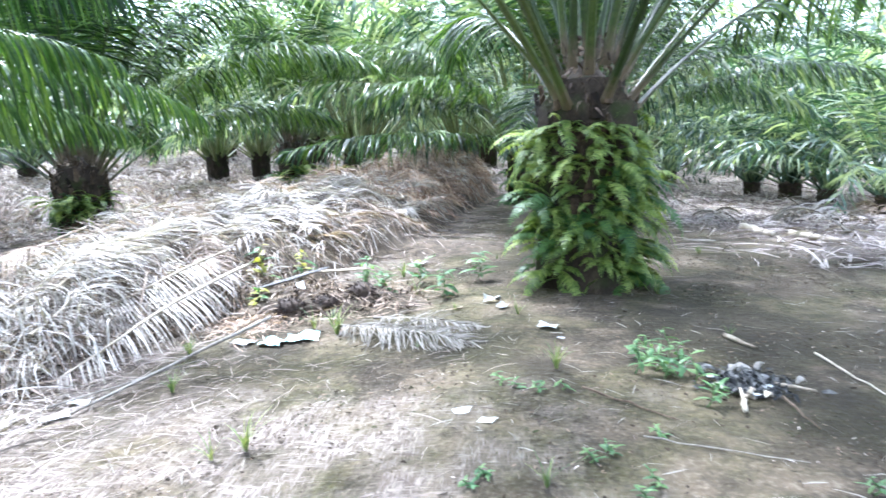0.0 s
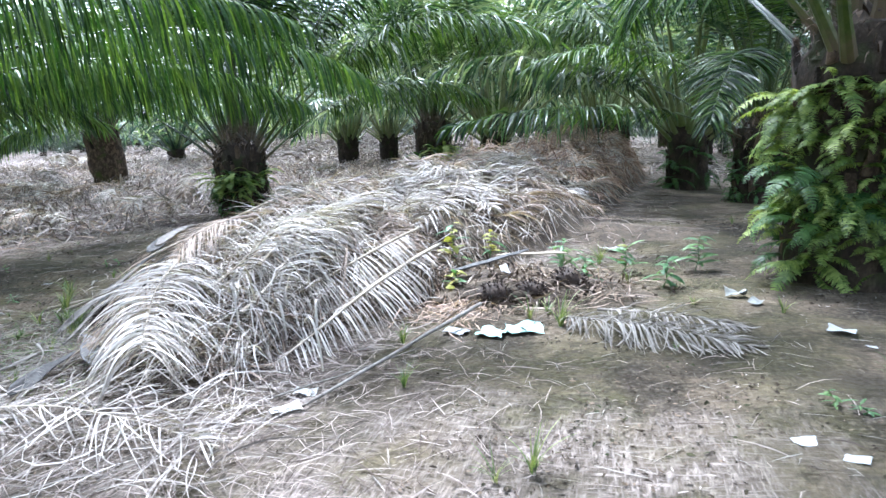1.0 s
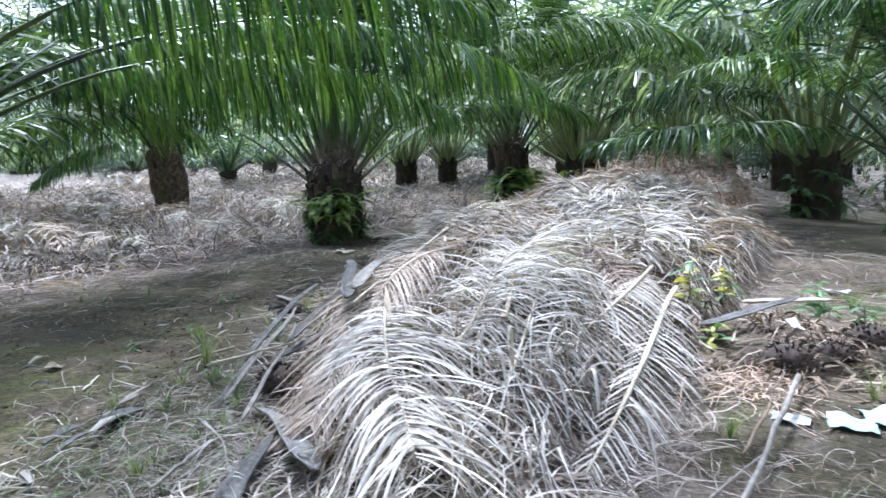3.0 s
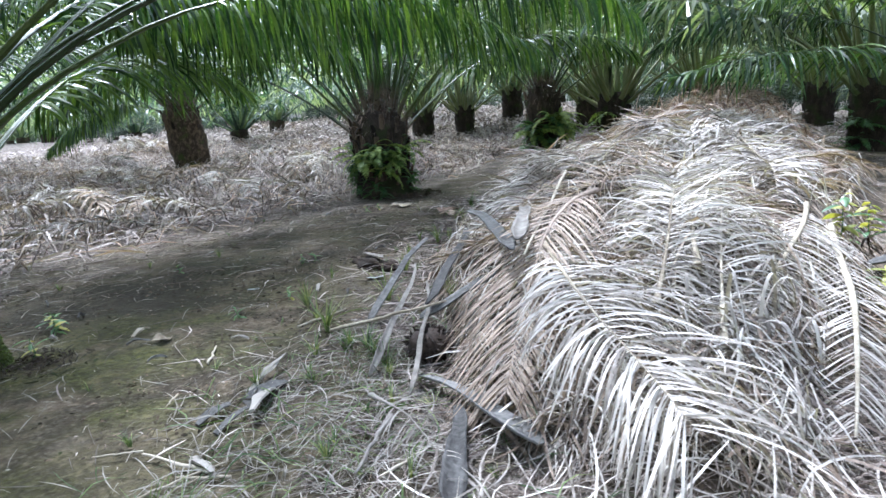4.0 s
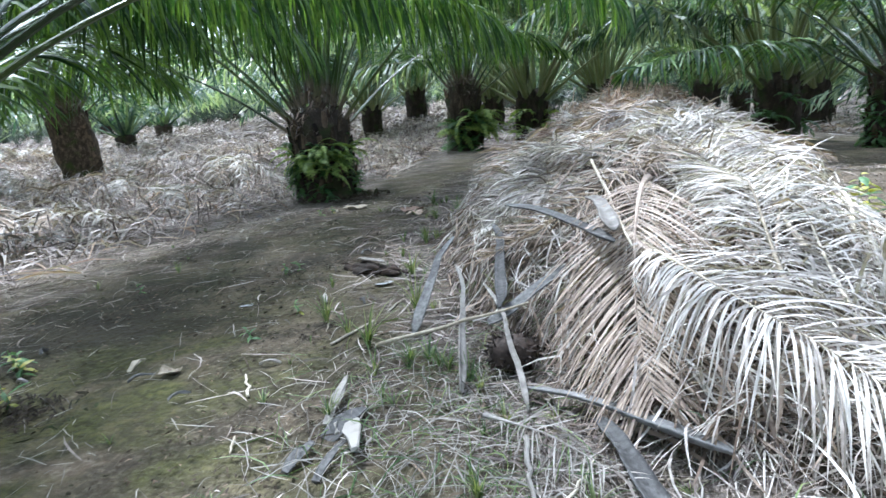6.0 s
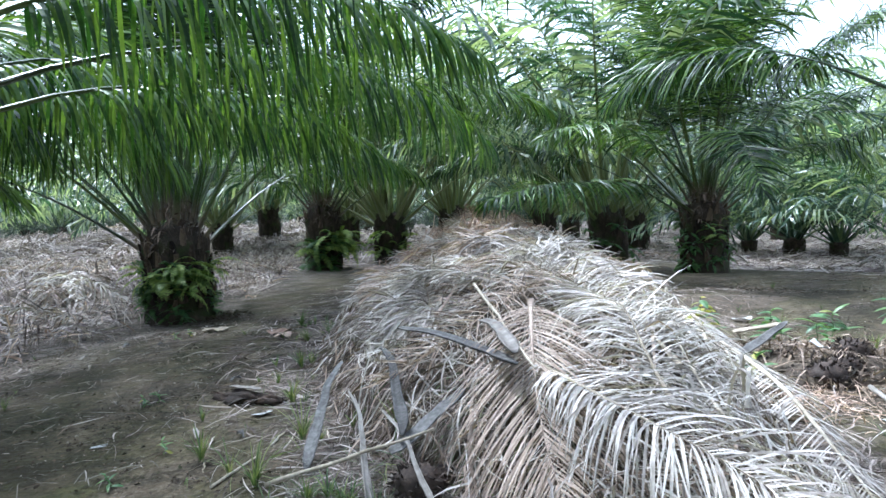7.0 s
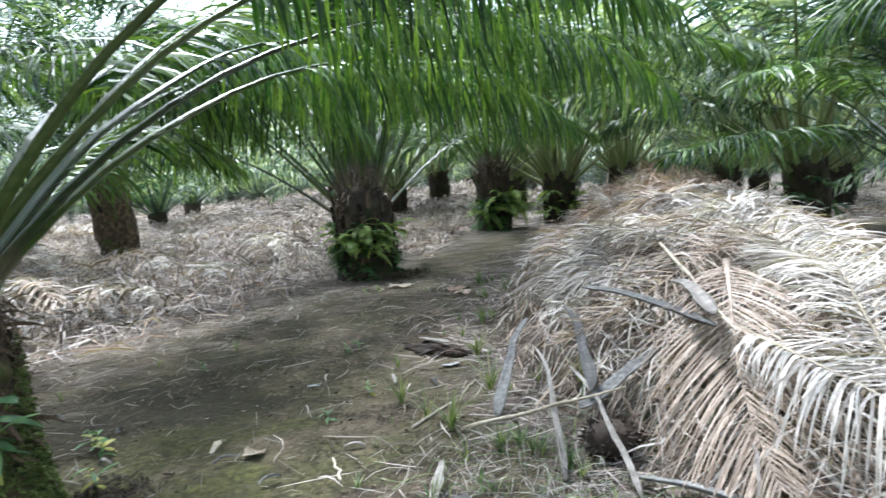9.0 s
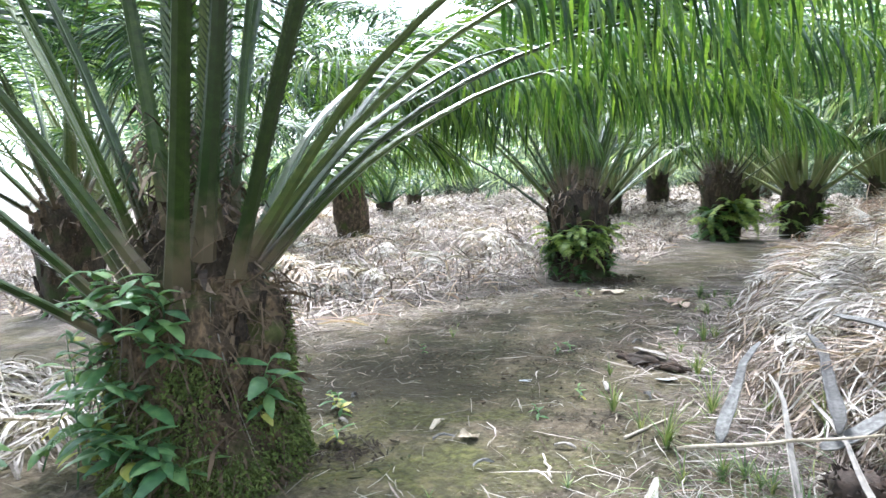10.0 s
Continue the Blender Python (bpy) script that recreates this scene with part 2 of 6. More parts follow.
    fibres = math_node("MAXIMUM", math_node("MAXIMUM", noise_at(34.0, 5.0, (1.0, 0.16, 1.0), 0.5, 1.6), noise_at(29.0, 5.0, (0.16, 1.0, 1.0), 0.2, 1.6)), noise_at(31.0, 5.0, (1.0, 0.16, 1.0), 2.2, 1.6))
    straw = ramp(fibres, [(0.5, (0.10, 0.08, 0.064)), (0.6, (0.20, 0.165, 0.142)), (0.74, (0.37, 0.318, 0.285))])
    cover = n.new("ShaderNodeAttribute")
    cover.attribute_name = "straw_cover"
    patch = math_node("ADD", cover.outputs["Fac"], math_node("MULTIPLY", math_node("SUBTRACT", noise_at(2.4, 8.0), 0.5), 1.7))
    clamp = n.new("ShaderNodeMapRange")
    clamp.inputs["From Min"].default_value, clamp.inputs["From Max"].default_value = 0.25, 0.8
    l.new(patch, clamp.inputs["Value"])
    l.new(blend(clamp.outputs[0], base, straw), p.inputs["Base Color"])
    p.inputs["Roughness"].default_value = 0.93
    p.inputs["Specular IOR Level"].default_value = 0.25
    b = n.new("ShaderNodeBump")
    b.inputs["Strength"].default_value, b.inputs["Distance"].default_value = 1.0, 0.045
    l.new(math_node("ADD", noise_at(18.0, 8.0), math_node("MULTIPLY", fibres, 0.6)), b.inputs["Height"])
    l.new(b.outputs[0], p.inputs["Normal"])
    return m


SOIL = ground_material()


# ---- mesh helpers ----
def raw_mesh(name, verts, faces, mat, smooth=True):
    me = bpy.data.meshes.new(name)
    me.from_pydata(np.asarray(verts, dtype=float).tolist(), [], [tuple(f) for f in np.asarray(faces).tolist()] if not isinstance(faces, list) else faces)
    me.materials.append(mat)
    if smooth:
        me.polygons.foreach_set("use_smooth", [True] * len(me.polygons))
    me.update()
    return me


def bm_mesh(name, bm, mat, smooth=False):
    me = bpy.data.meshes.new(name)
    bm.to_mesh(me)
    bm.free()
    me.materials.append(mat)
    if smooth:
        me.polygons.foreach_set("use_smooth", [True] * len(me.polygons))
    return me


def thing(name, at, label, category, group="", turn=0.0):
    ob = new(name)
    ob.empty_display_size = 0.2
    ob.matrix_world = pose(*at, 0, 0, turn)
    return tagged(ob, label, category, group)


def part(name, me, parent, m=None, label="", kind=""):
    ob = new(name, me)
    ob.parent = parent
    if m is not None:
        ob.matrix_basis = m
    return tagged(ob, label, kind=kind)


def unit(v):
    return v / np.maximum(np.linalg.norm(v, axis=-1, keepdims=True), 1e-9)


def ribbons(points, sides, widths, fold=0.0):
    """Strips along rows of points (n, k, 3), as wide as widths (n, k) along sides (n, k, 3). fold lifts both edges to a shallow V."""
    n, k, _ = points.shape
    half = sides * widths[..., None] * 0.5
    if fold:
        d = np.gradient(points, axis=1)
        up = unit(np.cross(sides, d)) * widths[..., None] * fold
        verts = np.stack([points - half + up, points, points + half + up], axis=2)
        c = 3
    else:
        verts = np.stack([points - half, points + half], axis=2)
        c = 2
    i = np.arange(n)[:, None, None] * k * c + np.arange(k - 1)[None, :, None] * c + np.arange(c - 1)[None, None, :]
    faces = np.stack([i, i + 1, i + 1 + c, i + c], axis=-1).reshape(-1, 4)
    return verts.reshape(-1, 3), faces


def joined(chunks):
    verts, faces, at = [], [], 0
    for v, f in chunks:
        verts.append(v)
        faces.append(np.asarray(f) + at)
        at += len(v)
    return np.concatenate(verts), np.concatenate(faces)


def tube(points, radii, sides=6, flat=1.0):
    """A tube along points with radii; flat squashes it along its own up."""
    points = np.asarray(points, dtype=float)
    radii = np.broadcast_to(np.asarray(radii, dtype=float), (len(points),))
    d = unit(np.gradient(points, axis=0))
    ref = np.where(np.abs(d[:, 2:3]) > 0.95, np.array([[1.0, 0, 0]]), np.array([[0, 0, 1.0]]))
    s = unit(np.cross(d, ref))
    u = unit(np.cross(s, d))
    a = np.arange(sides) / sides * 2 * np.pi
    ring = s[:, None] * np.cos(a)[None, :, None] + u[:, None] * np.sin(a)[None, :, None] * flat
    verts = (points[:, None] + ring * radii[:, None, None]).reshape(-1, 3)
    k = len(points)
    i = np.arange(k - 1)[:, None] * sides
    j = np.arange(sides)[None, :]
    faces = np.stack([i + j, i + (j + 1) % sides, i + sides + (j + 1) % sides, i + sides + j], axis=-1).reshape(-1, 4)
    return verts, faces


def smooth_noise(x, y, size, seed=0.0):
    return noise.noise(Vector((x / size + seed, y / size - seed, seed * 0.37)))


def ease(a, b, x):
    t = np.clip((x - a) / (b - a), 0, 1)
    return t * t * (3 - 2 * t)


# ---- ground and the frond pile's shape ----
def old_piles(x, y):
    """Low, straw-covered rows of rotted fronds between the palm rows farther off."""
    lumpy = 0.75 + 0.25 * np.sin(y * 0.9 + 1.3) * np.sin(x * 0.8 + y * 0.3)
    left = 0.7 * np.exp(-((x + 13.0 - 0.26 * (y - 12.65)) / 1.7) ** 2) * ease(13.0, 16.5, y) * (1 - ease(17.5, 21.0, y))
    outer = 0.75 * np.exp(-((x + 24.5 - 0.26 * (y - 12.65)) / 1.9) ** 2) * ease(9.0, 13.0, y) * (1 - ease(40.0, 46.0, y))
    rise = 1.0 * ease(27.0, 42.0, y) * ease(-4.0, -11.0, x)
    return (left + outer) * lumpy + rise * (0.85 + 0.25 * np.sin(0.9 * x + 1.0) * np.sin(0.7 * y)) + 0.18 * np.maximum(np.sin(0.75 * x + 0.4 * y) * np.sin(0.9 * y - 0.3 * x), 0) * ease(-9.5, -13.0, x - 0.3 * (y - 10)) * ease(9.0, 12.0, y) * (1 - ease(50.0, 60.0, y))


def ground_z(x, y):
    dip = -0.75 * ease(-2.0, 9.5, x) * ease(10.5, 18.0, y)
    return 0.08 * ease(-0.6, 1.2, x) * (1 - ease(8.5, 13.0, y)) * (1 - ease(4.5, 9.0, x)) + dip + 0.03 * np.sin(x * 0.55 + 1.0) * np.sin(y * 0.43) + old_piles(x, y)


RIDGE_Y = np.array([3.6, 4.3, 4.8, 5.3, 6.0, 7.0, 8.5, 11.0, 14.0, 17.0, 20.0, 22.0, 24.0])
RIDGE_X = np.array([-3.2, -3.25, -3.36, -3.44, -3.48, -3.5, -3.4, -3.0, -2.6, -2.0, -1.5, -1.3, -1.2])
RIDGE_H = np.array([0.0, 0.04, 0.18, 0.42, 0.60, 0.68, 0.74, 0.80, 0.82, 0.92, 1.15, 0.75, 0.0])
RIDGE_W = np.array([0.4, 0.5, 0.66, 0.86, 1.2, 1.65, 2.0, 2.3, 2.2, 2.0, 1.8, 1.5, 0.8])


def pile_h(x, y):
    x, y = np.asarray(x, dtype=float), np.asarray(y, dtype=float)
    c, h, w = np.interp(y, RIDGE_Y, RIDGE_X), np.interp(y, RIDGE_Y, RIDGE_H), np.interp(y, RIDGE_Y, RIDGE_W)
    d = np.clip(1 - ((x - c) / w) ** 2, 0, 1)
    bumps = 1 + 0.13 * np.sin(x * 3.1 + y * 1.7) + 0.11 * np.sin(y * 4.3 - x * 2.2) + 0.09 * np.sin(x * 7.3 + 2.0) * np.sin(y * 6.1)
    side = 0.2 * np.exp(-(((x + 0.6) / 1.4) ** 2) - ((y - 10.4) / 0.8) ** 2)
    return ground_z(x, y) + h * d ** 0.9 * bumps + side


# ---- the ground sheet ----
def make_ground():
    def axis(lo, hi, dense_lo, dense_hi, fine, coarse):
        a, v = [], lo
        while v < hi:
            a.append(v)
            far = max(dense_lo - v, v - dense_hi, 0)
            v += fine + far * coarse
        return np.array(a + [hi])
    xs, ys = axis(-420, 420, -14, 7, 0.16, 0.12), axis(-260, 560, 1, 20, 0.16, 0.12)
    X, Y = np.meshgrid(xs, ys)
    Z = ground_z(X, Y)
    rough = np.array([[smooth_noise(x, y, 0.9, 3.1) * 0.022 + smooth_noise(x, y, 0.28, 7.7) * 0.010 for x in xs] for y in ys])
    Z = Z + rough
    nx, ny = len(xs), len(ys)
    i = np.arange(ny - 1)[:, None] * nx + np.arange(nx - 1)[None, :]
    faces = np.stack([i, i + 1, i + nx + 1, i + nx], axis=-1).reshape(-1, 4)
    me = raw_mesh("ground", np.stack([X, Y, Z], axis=-1).reshape(-1, 3), faces, SOIL)
    # how much dry straw lies where: the tracks beside the palms are bare, the rows between them covered
    pile_d = np.abs(X - np.interp(Y, RIDGE_Y, RIDGE_X)) / (np.interp(Y, RIDGE_Y, RIDGE_W) + 0.7)
    cover = 0.75 * np.exp(-pile_d ** 4) * ease(2.0, 4.0, Y)
    left = ease(-2.2, 2.2, (-8.6 - X) + 0.32 * (Y - 10)) * ease(5.0, 8.5, Y)
    right = ease(3.0, 5.5, X) * ease(7.5, 9.5, Y)
    far = ease(15.0, 22.0, Y)
    front = 0.55 * ease(-4.6, -2.6, X) * (1 - ease(0.0, 2.4, X)) * (1 - ease(4.2, 5.2, Y))
    cover = np.maximum.reduce([cover, left, right * 0.9, far * 0.75, front])
    cover = np.maximum(cover, 0.45 * (1 - ease(0.9, 3.0, Y)))
    layer = me.attributes.new("straw_cover", "FLOAT", "POINT")
    layer.data.foreach_set("value", cover.reshape(-1).astype(np.float32))
    # Moss patch by the mossy palm; its dark olive also carries the crown's shade.
    moss = np.exp(-(((X + 6.7) / 1.25) ** 2) - ((Y - 5.0) / 2.0) ** 2)
    layer = me.attributes.new("moss_cover", "FLOAT", "POINT")
    layer.data.foreach_set("value", moss.reshape(-1).astype(np.float32))
    return tagged(new("ground", me), "trodden brown plantation soil with straw litter and moss", "ground", kind="structure")


make_ground()


def make_mound():
    xs, ys = np.linspace(-7, 2.2, 70), np.linspace(3.0, 24.6, 150)
    X, Y = np.meshgrid(xs, ys)
    lump = np.array([[smooth_noise(x, y, 0.35, 2.2) * 0.07 for x in xs] for y in ys])
    Z = pile_h(X, Y)
    over = Z - ground_z(X, Y)
    Z = Z - 0.07 + lump * np.clip(over * 3, 0, 1)
    nx, ny = len(xs), len(ys)
    i = np.arange(ny - 1)[:, None] * nx + np.arange(nx - 1)[None, :]
    faces = np.stack([i, i + 1, i + nx + 1, i + nx], axis=-1).reshape(-1, 4)
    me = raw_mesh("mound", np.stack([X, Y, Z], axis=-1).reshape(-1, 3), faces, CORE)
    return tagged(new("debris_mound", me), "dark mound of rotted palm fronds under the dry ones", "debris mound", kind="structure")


make_mound()


# ---- living fronds ----
def rachis_line(length, e0, droop, bend=0.0, k=18, power=1.5):
    s = np.linspace(0, 1, k)
    th = np.radians(e0 - droop * s ** power)
    step = length / (k - 1)
    x = np.concatenate([[0], np.cumsum(np.cos(th[:-1]) * step)])
    z = np.concatenate([[0], np.cumsum(np.sin(th[:-1]) * step)])
    return np.stack([x, bend * s ** 2, z], axis=-1)


def along(line, t):
    s = np.linspace(0, 1, len(line))
    p = np.stack([np.interp(t, s, line[:, i]) for i in range(3)], axis=-1)
    g = unit(np.gradient(line, axis=0))
    d = unit(np.stack([np.interp(t, s, g[:, i]) for i in range(3)], axis=-1))
    return p, d


def leaflets(rng, line, per_side, segs, leaf_len, start, hang, width, ruffle=0.45, fold=0.0, surface=None, rise=0.0, ragged=0.0, stray=0.18, sweep=(78, 62, 30), order=1.0, tail=0.36, trim=1.0):
    """Leaflets on both sides of a line; hang bends them down; trim shortens those of one side; surface, a function of x and y, is what they come to rest on."""
    out = []
    shape_t, shape_w = [0, 0.25, 0.55, 0.8, 1.0], [0.55, 1.0, 0.95, 0.62, 0.06]
    for sign in (-1, 1):
        t = np.linspace(start, 0.995, per_side) + rng.normal(0, 0.25 / per_side, per_side)
        t = np.clip(t, start, 1.0)
        if ragged:
            t = t[rng.random(per_side) > ragged]
        n = len(t)
        p, d = along(line, t)
        up = np.array([0, 0, 1.0])
        side = unit(np.cross(d, up)) * sign
        nor = unit(np.cross(side, d)) * sign
        u = (t - start) / (1 - start)
        phi = np.radians(np.interp(u, [0, 0.5, 1], sweep) + rng.normal(0, 6 * order, n))
        lift = np.where(np.arange(n) % 3 == 0, ruffle, np.where(np.arange(n) % 3 == 1, -0.1, ruffle * 0.4)) + rng.normal(0, 0.12 * order, n) + rise
        d0 = unit(side * np.sin(phi)[:, None] + d * np.cos(phi)[:, None] + nor * lift[:, None])
        ln = leaf_len * np.interp(u, [0, 0.1, 0.35, 0.7, 0.9, 1], [0.32, 0.66, 1, 0.86, (0.74 + tail) / 2, tail]) * rng.uniform(0.86, 1.1, n) * (np.interp(u, [0, 0.45, 1], [trim, 0.5 + trim / 2, 1]) if sign > 0 else 1.0)
        k = segs + 1
        pts = np.zeros((n, k, 3))
        dirs = np.zeros((n, k, 3))
        pts[:, 0] = p
        dirs[:, 0] = d0
        h = hang * rng.uniform(1 - 0.55 * order, 1 + 0.5 * order, n)
        sway = rng.normal(0, stray, (n, 3))
        for j in range(1, k):
            f = j / segs
            dd = unit(d0 + np.array([0, 0, -1.0]) * (h * f ** 1.15)[:, None] + sway * f)
            q = pts[:, j - 1] + dd * (ln / segs)[:, None]
            if surface is not None:
                floor = surface(q[:, 0], q[:, 1]) + 0.008 + 0.02 * rng.random(n)
                q[:, 2] = np.maximum(q[:, 2], floor)
            dirs[:, j] = unit(q - pts[:, j - 1])
            pts[:, j] = q
        tt = d[:, None, :] - (d[:, None, :] * dirs).sum(-1, keepdims=True) * dirs
        sv = unit(tt)
        turn = rng.normal(0, 0.5 * order, n)[:, None, None] + rng.normal(0, 0.35 * order, n)[:, None, None] * np.linspace(0, 1, k)[None, :, None]
        sv = unit(sv * np.cos(turn) + np.cross(dirs, sv) * np.sin(turn))
        w = width * np.interp(np.linspace(0, 1, k), shape_t, shape_w)[None, :] * rng.uniform(0.8, 1.15, n)[:, None]
        out.append(ribbons(pts, sv, w, fold))
    return joined(out)


def rachis_body(rng, line, thick, sides=6, spines=True, even=False):
    s = np.linspace(0, 1, len(line))
    r = thick * (np.interp(s, [0, 0.5, 1], [1.0, 0.75, 0.25]) if even else np.interp(s, [0, 0.04, 0.12, 0.25, 0.5, 0.8, 1], [1.12, 0.88, 0.64, 0.42, 0.24, 0.12, 0.05]))
    tv, tf = tube(line, r, sides, 0.62)
    tv = np.concatenate([tv, line[:1], line[-1:]])
    n, k = len(tv), len(line)
    caps = [(j, (j + 1) % sides, n - 2, n - 2) for j in range(sides)] + [((k - 1) * sides + j, (k - 1) * sides + (j + 1) % sides, n - 1, n - 1) for j in range(sides)]
    chunks = [(tv, tf)]
    if spines is None:
        return tv, [tuple(q) for q in tf.tolist()] + [q[:3] for q in caps]
    if spines:
        t = np.linspace(0.04, 0.27, 40)
        p, d = along(line, t)
        side = unit(np.cross(d, np.array([0, 0, 1.0])))
        rr = np.interp(t, s, r)
        for sign in (-1, 1):
            b = p + side * (rr * 0.93 * sign)[:, None]
            tip = b + side * sign * 0.04 + d * 0.045 + rng.normal(0, 0.006, b.shape)
            pts = np.stack([b, tip], axis=1)
            w = np.tile(np.array([[0.018, 0.002]]), (len(t), 1))
            chunks.append(ribbons(pts, np.repeat(d[:, None], 2, axis=1), w))
    return joined(chunks)


def petiole_body(rng, line, width):
    """A stout petiole: flat and grooved on top, rounded below, with short spines along both edges, thinning into the rachis."""
    t = np.linspace(0, 1, len(line))
    w = width * np.interp(t, [0, 0.03, 0.1, 0.2, 0.32, 0.5, 0.8, 1], [1.25, 1.0, 0.82, 0.66, 0.5, 0.3, 0.14, 0.05])
    profile = np.array([(1, 0.12), (0.78, 0.30), (0.35, 0.10), (0, 0.0), (-0.35, 0.10), (-0.78, 0.30), (-1, 0.12), (-0.72, -0.42), (0, -0.66), (0.72, -0.42)])
    d = unit(np.gradient(line, axis=0))
    side = unit(np.cross(d, np.array([0, 0, 1.0])))
    up = unit(np.cross(side, d))
    k, m = len(line), len(profile)
    v = (line[:, None] + (side[:, None] * profile[None, :, :1] + up[:, None] * profile[None, :, 1:]) * w[:, None, None]).reshape(-1, 3)
    i, j = np.arange(k - 1)[:, None] * m, np.arange(m)[None, :]
    chunks = [(v, np.stack([i + j, i + (j + 1) % m, i + m + (j + 1) % m, i + m + j], axis=-1).reshape(-1, 4))]
    q = np.linspace(0.07, 0.3, 46)
    p, dq = along(line, q)
    sq = unit(np.cross(dq, np.array([0, 0, 1.0])))
    for sign in (-1, 1):
        b = p + sq * (np.interp(q, t, w) * 0.95 * sign)[:, None]
        tip = b + sq * sign * 0.035 + dq * 0.05 + rng.normal(0, 0.006, b.shape)
        chunks.append(ribbons(np.stack([b, tip], axis=1), np.repeat(dq[:, None], 2, axis=1), np.tile(np.array([[0.016, 0.002]]), (len(q), 1))))
    return joined(chunks)


def frond_on(rng, line, hang, per_side, segs, leaf_len, thick, width, ruffle, bare, stout=False):
    """The stalk and the leaflets of a living frond along a line."""
    if stout:
        v, f = petiole_body(rng, line, thick)
        ring = 10
    else:
        v, f = rachis_body(rng, line, thick)
        ring = 6
    stalk = raw_mesh("frond", v, f, PETIOLE, False)
    age = np.full(len(v), 0.2)
    age[:len(line) * ring] = np.repeat(np.linspace(0, 1, len(line)), ring)
    stalk.attributes.new("from_base", "FLOAT", "POINT").data.foreach_set("value", age.astype(np.float32))
    v, f = leaflets(rng, line, per_side, segs, leaf_len, bare, hang, width, ruffle)
    return stalk, raw_mesh("leaflet_fringe", v, f, LEAF, False)


def frond_meshes(seed, length, e0, droop, bend, hang, per_side=140, segs=4, leaf_len=1.05, thick=0.052, width=0.029, power=1.5, ruffle=0.4, bare=0.27, stout=False):
    rng = np.random.default_rng(seed)
    return frond_on(rng, rachis_line(length, e0, droop, bend, 18, power), hang, per_side, segs, leaf_len, thick, width, ruffle, bare, stout)


def curve_through(points, k=16):
    """A smooth line through a few points."""
    p = np.array(points, dtype=float)
    s = np.concatenate([[0], np.cumsum(np.linalg.norm(np.diff(p, axis=0), axis=1))])
    t = np.linspace(0, s[-1], k)
    q = np.stack([np.interp(t, s, p[:, i]) for i in range(3)], axis=-1)
    for _ in range(2):
        q[1:-1] = (q[:-2] + 2 * q[1:-1] + q[2:]) / 4
    return q


# tiers from the upright heart of the crown to the old, low fronds: length, rise, droop, hang
TIERS = [(5.2, 83, 26, 0.5), (6.2, 73, 48, 0.8), (6.8, 62, 66, 1.2), (7.0, 50, 78, 1.7), (6.5, 38, 80, 2.2)]
FRONDS = [[frond_meshes(100 + 10 * i + j, ln * (0.94 + 0.1 * j), e, dr * (0.9 + 0.2 * j), (-0.5, 0.6)[j], hg * 0.75, bare=0.29 + 0.02 * i, per_side=150, leaf_len=0.9, width=0.025, ruffle=0.5) for j in range(2)] for i, (ln, e, dr, hg) in enumerate(TIERS)]

# the same, with the stouter petioles of the palm beside the path
STOUT = [[frond_meshes(160 + 10 * i + j, ln * (0.94 + 0.1 * j), e, dr * (0.9 + 0.2 * j), (-0.5, 0.6)[j], hg, thick=0.054, stout=True, bare=0.3, width=0.034) for j in range(2)] for i, (ln, e, dr, hg) in enumerate(TIERS)]


def add_frond(palm, meshes, at, azimuth, size=1.0, roll=0.0, single=0):
    """One frond under its palm; single: the segments of each leaflet, where the leaflets are parts of their own."""
    fr = part("frond", meshes[0], palm, pose(*at, roll, 0, azimuth) @ Matrix.Scale(size, 4))
    if single:
        co = np.array([v.co for v in meshes[1].vertices])
        k = 2 * (single + 1)
        f = [(2 * j, 2 * j + 1, 2 * j + 3, 2 * j + 2) for j in range(single)]
        for a in range(0, len(co), k):
            part("leaflet", raw_mesh("leaflet", co[a:a + k] - co[a], f, LEAF, False), fr, Matrix.Translation(co[a]))
        return fr
    part("leaflet_fringe", meshes[1], fr, label="long drooping green leaflets", kind="stuff")
    return fr


# ---- trunks ----
def stub_mesh(seed):
    rng = np.random.default_rng(seed)
    bm = bmesh.new()
    rows = []
    for s, w, d, out in ((0, 0.10, 0.045, 0.0), (0.12, 0.085, 0.05, 0.035), (0.23, 0.065, 0.042, 0.085), (0.30, 0.055, 0.03, 0.125)):
        ring = []
        for a in (0, 0.2, 0.38, 0.5, 0.62, 0.8):
            q = a * 2 * math.pi
            ring.append(bm.verts.new((out + d * math.sin(q) * -1 + rng.normal(0, 0.006), w * math.cos(q) + rng.normal(0, 0.006), s + rng.normal(0, 0.012) + (0.03 * rng.random() if s > 0.28 else 0))))
        rows.append(ring)
    for a, b in zip(rows, rows[1:]):
        for i in range(6):
            bm.faces.new((a[i], a[(i + 1) % 6], b[(i + 1) % 6], b[i]))
    bm.faces.new(rows[-1])
    bm.faces.new(rows[0][::-1])
    bmesh.ops.recalc_face_normals(bm, faces=bm.faces)
    return bm_mesh("leaf_base", bm, STUB)


STUBS = [stub_mesh(40 + i) for i in range(4)]


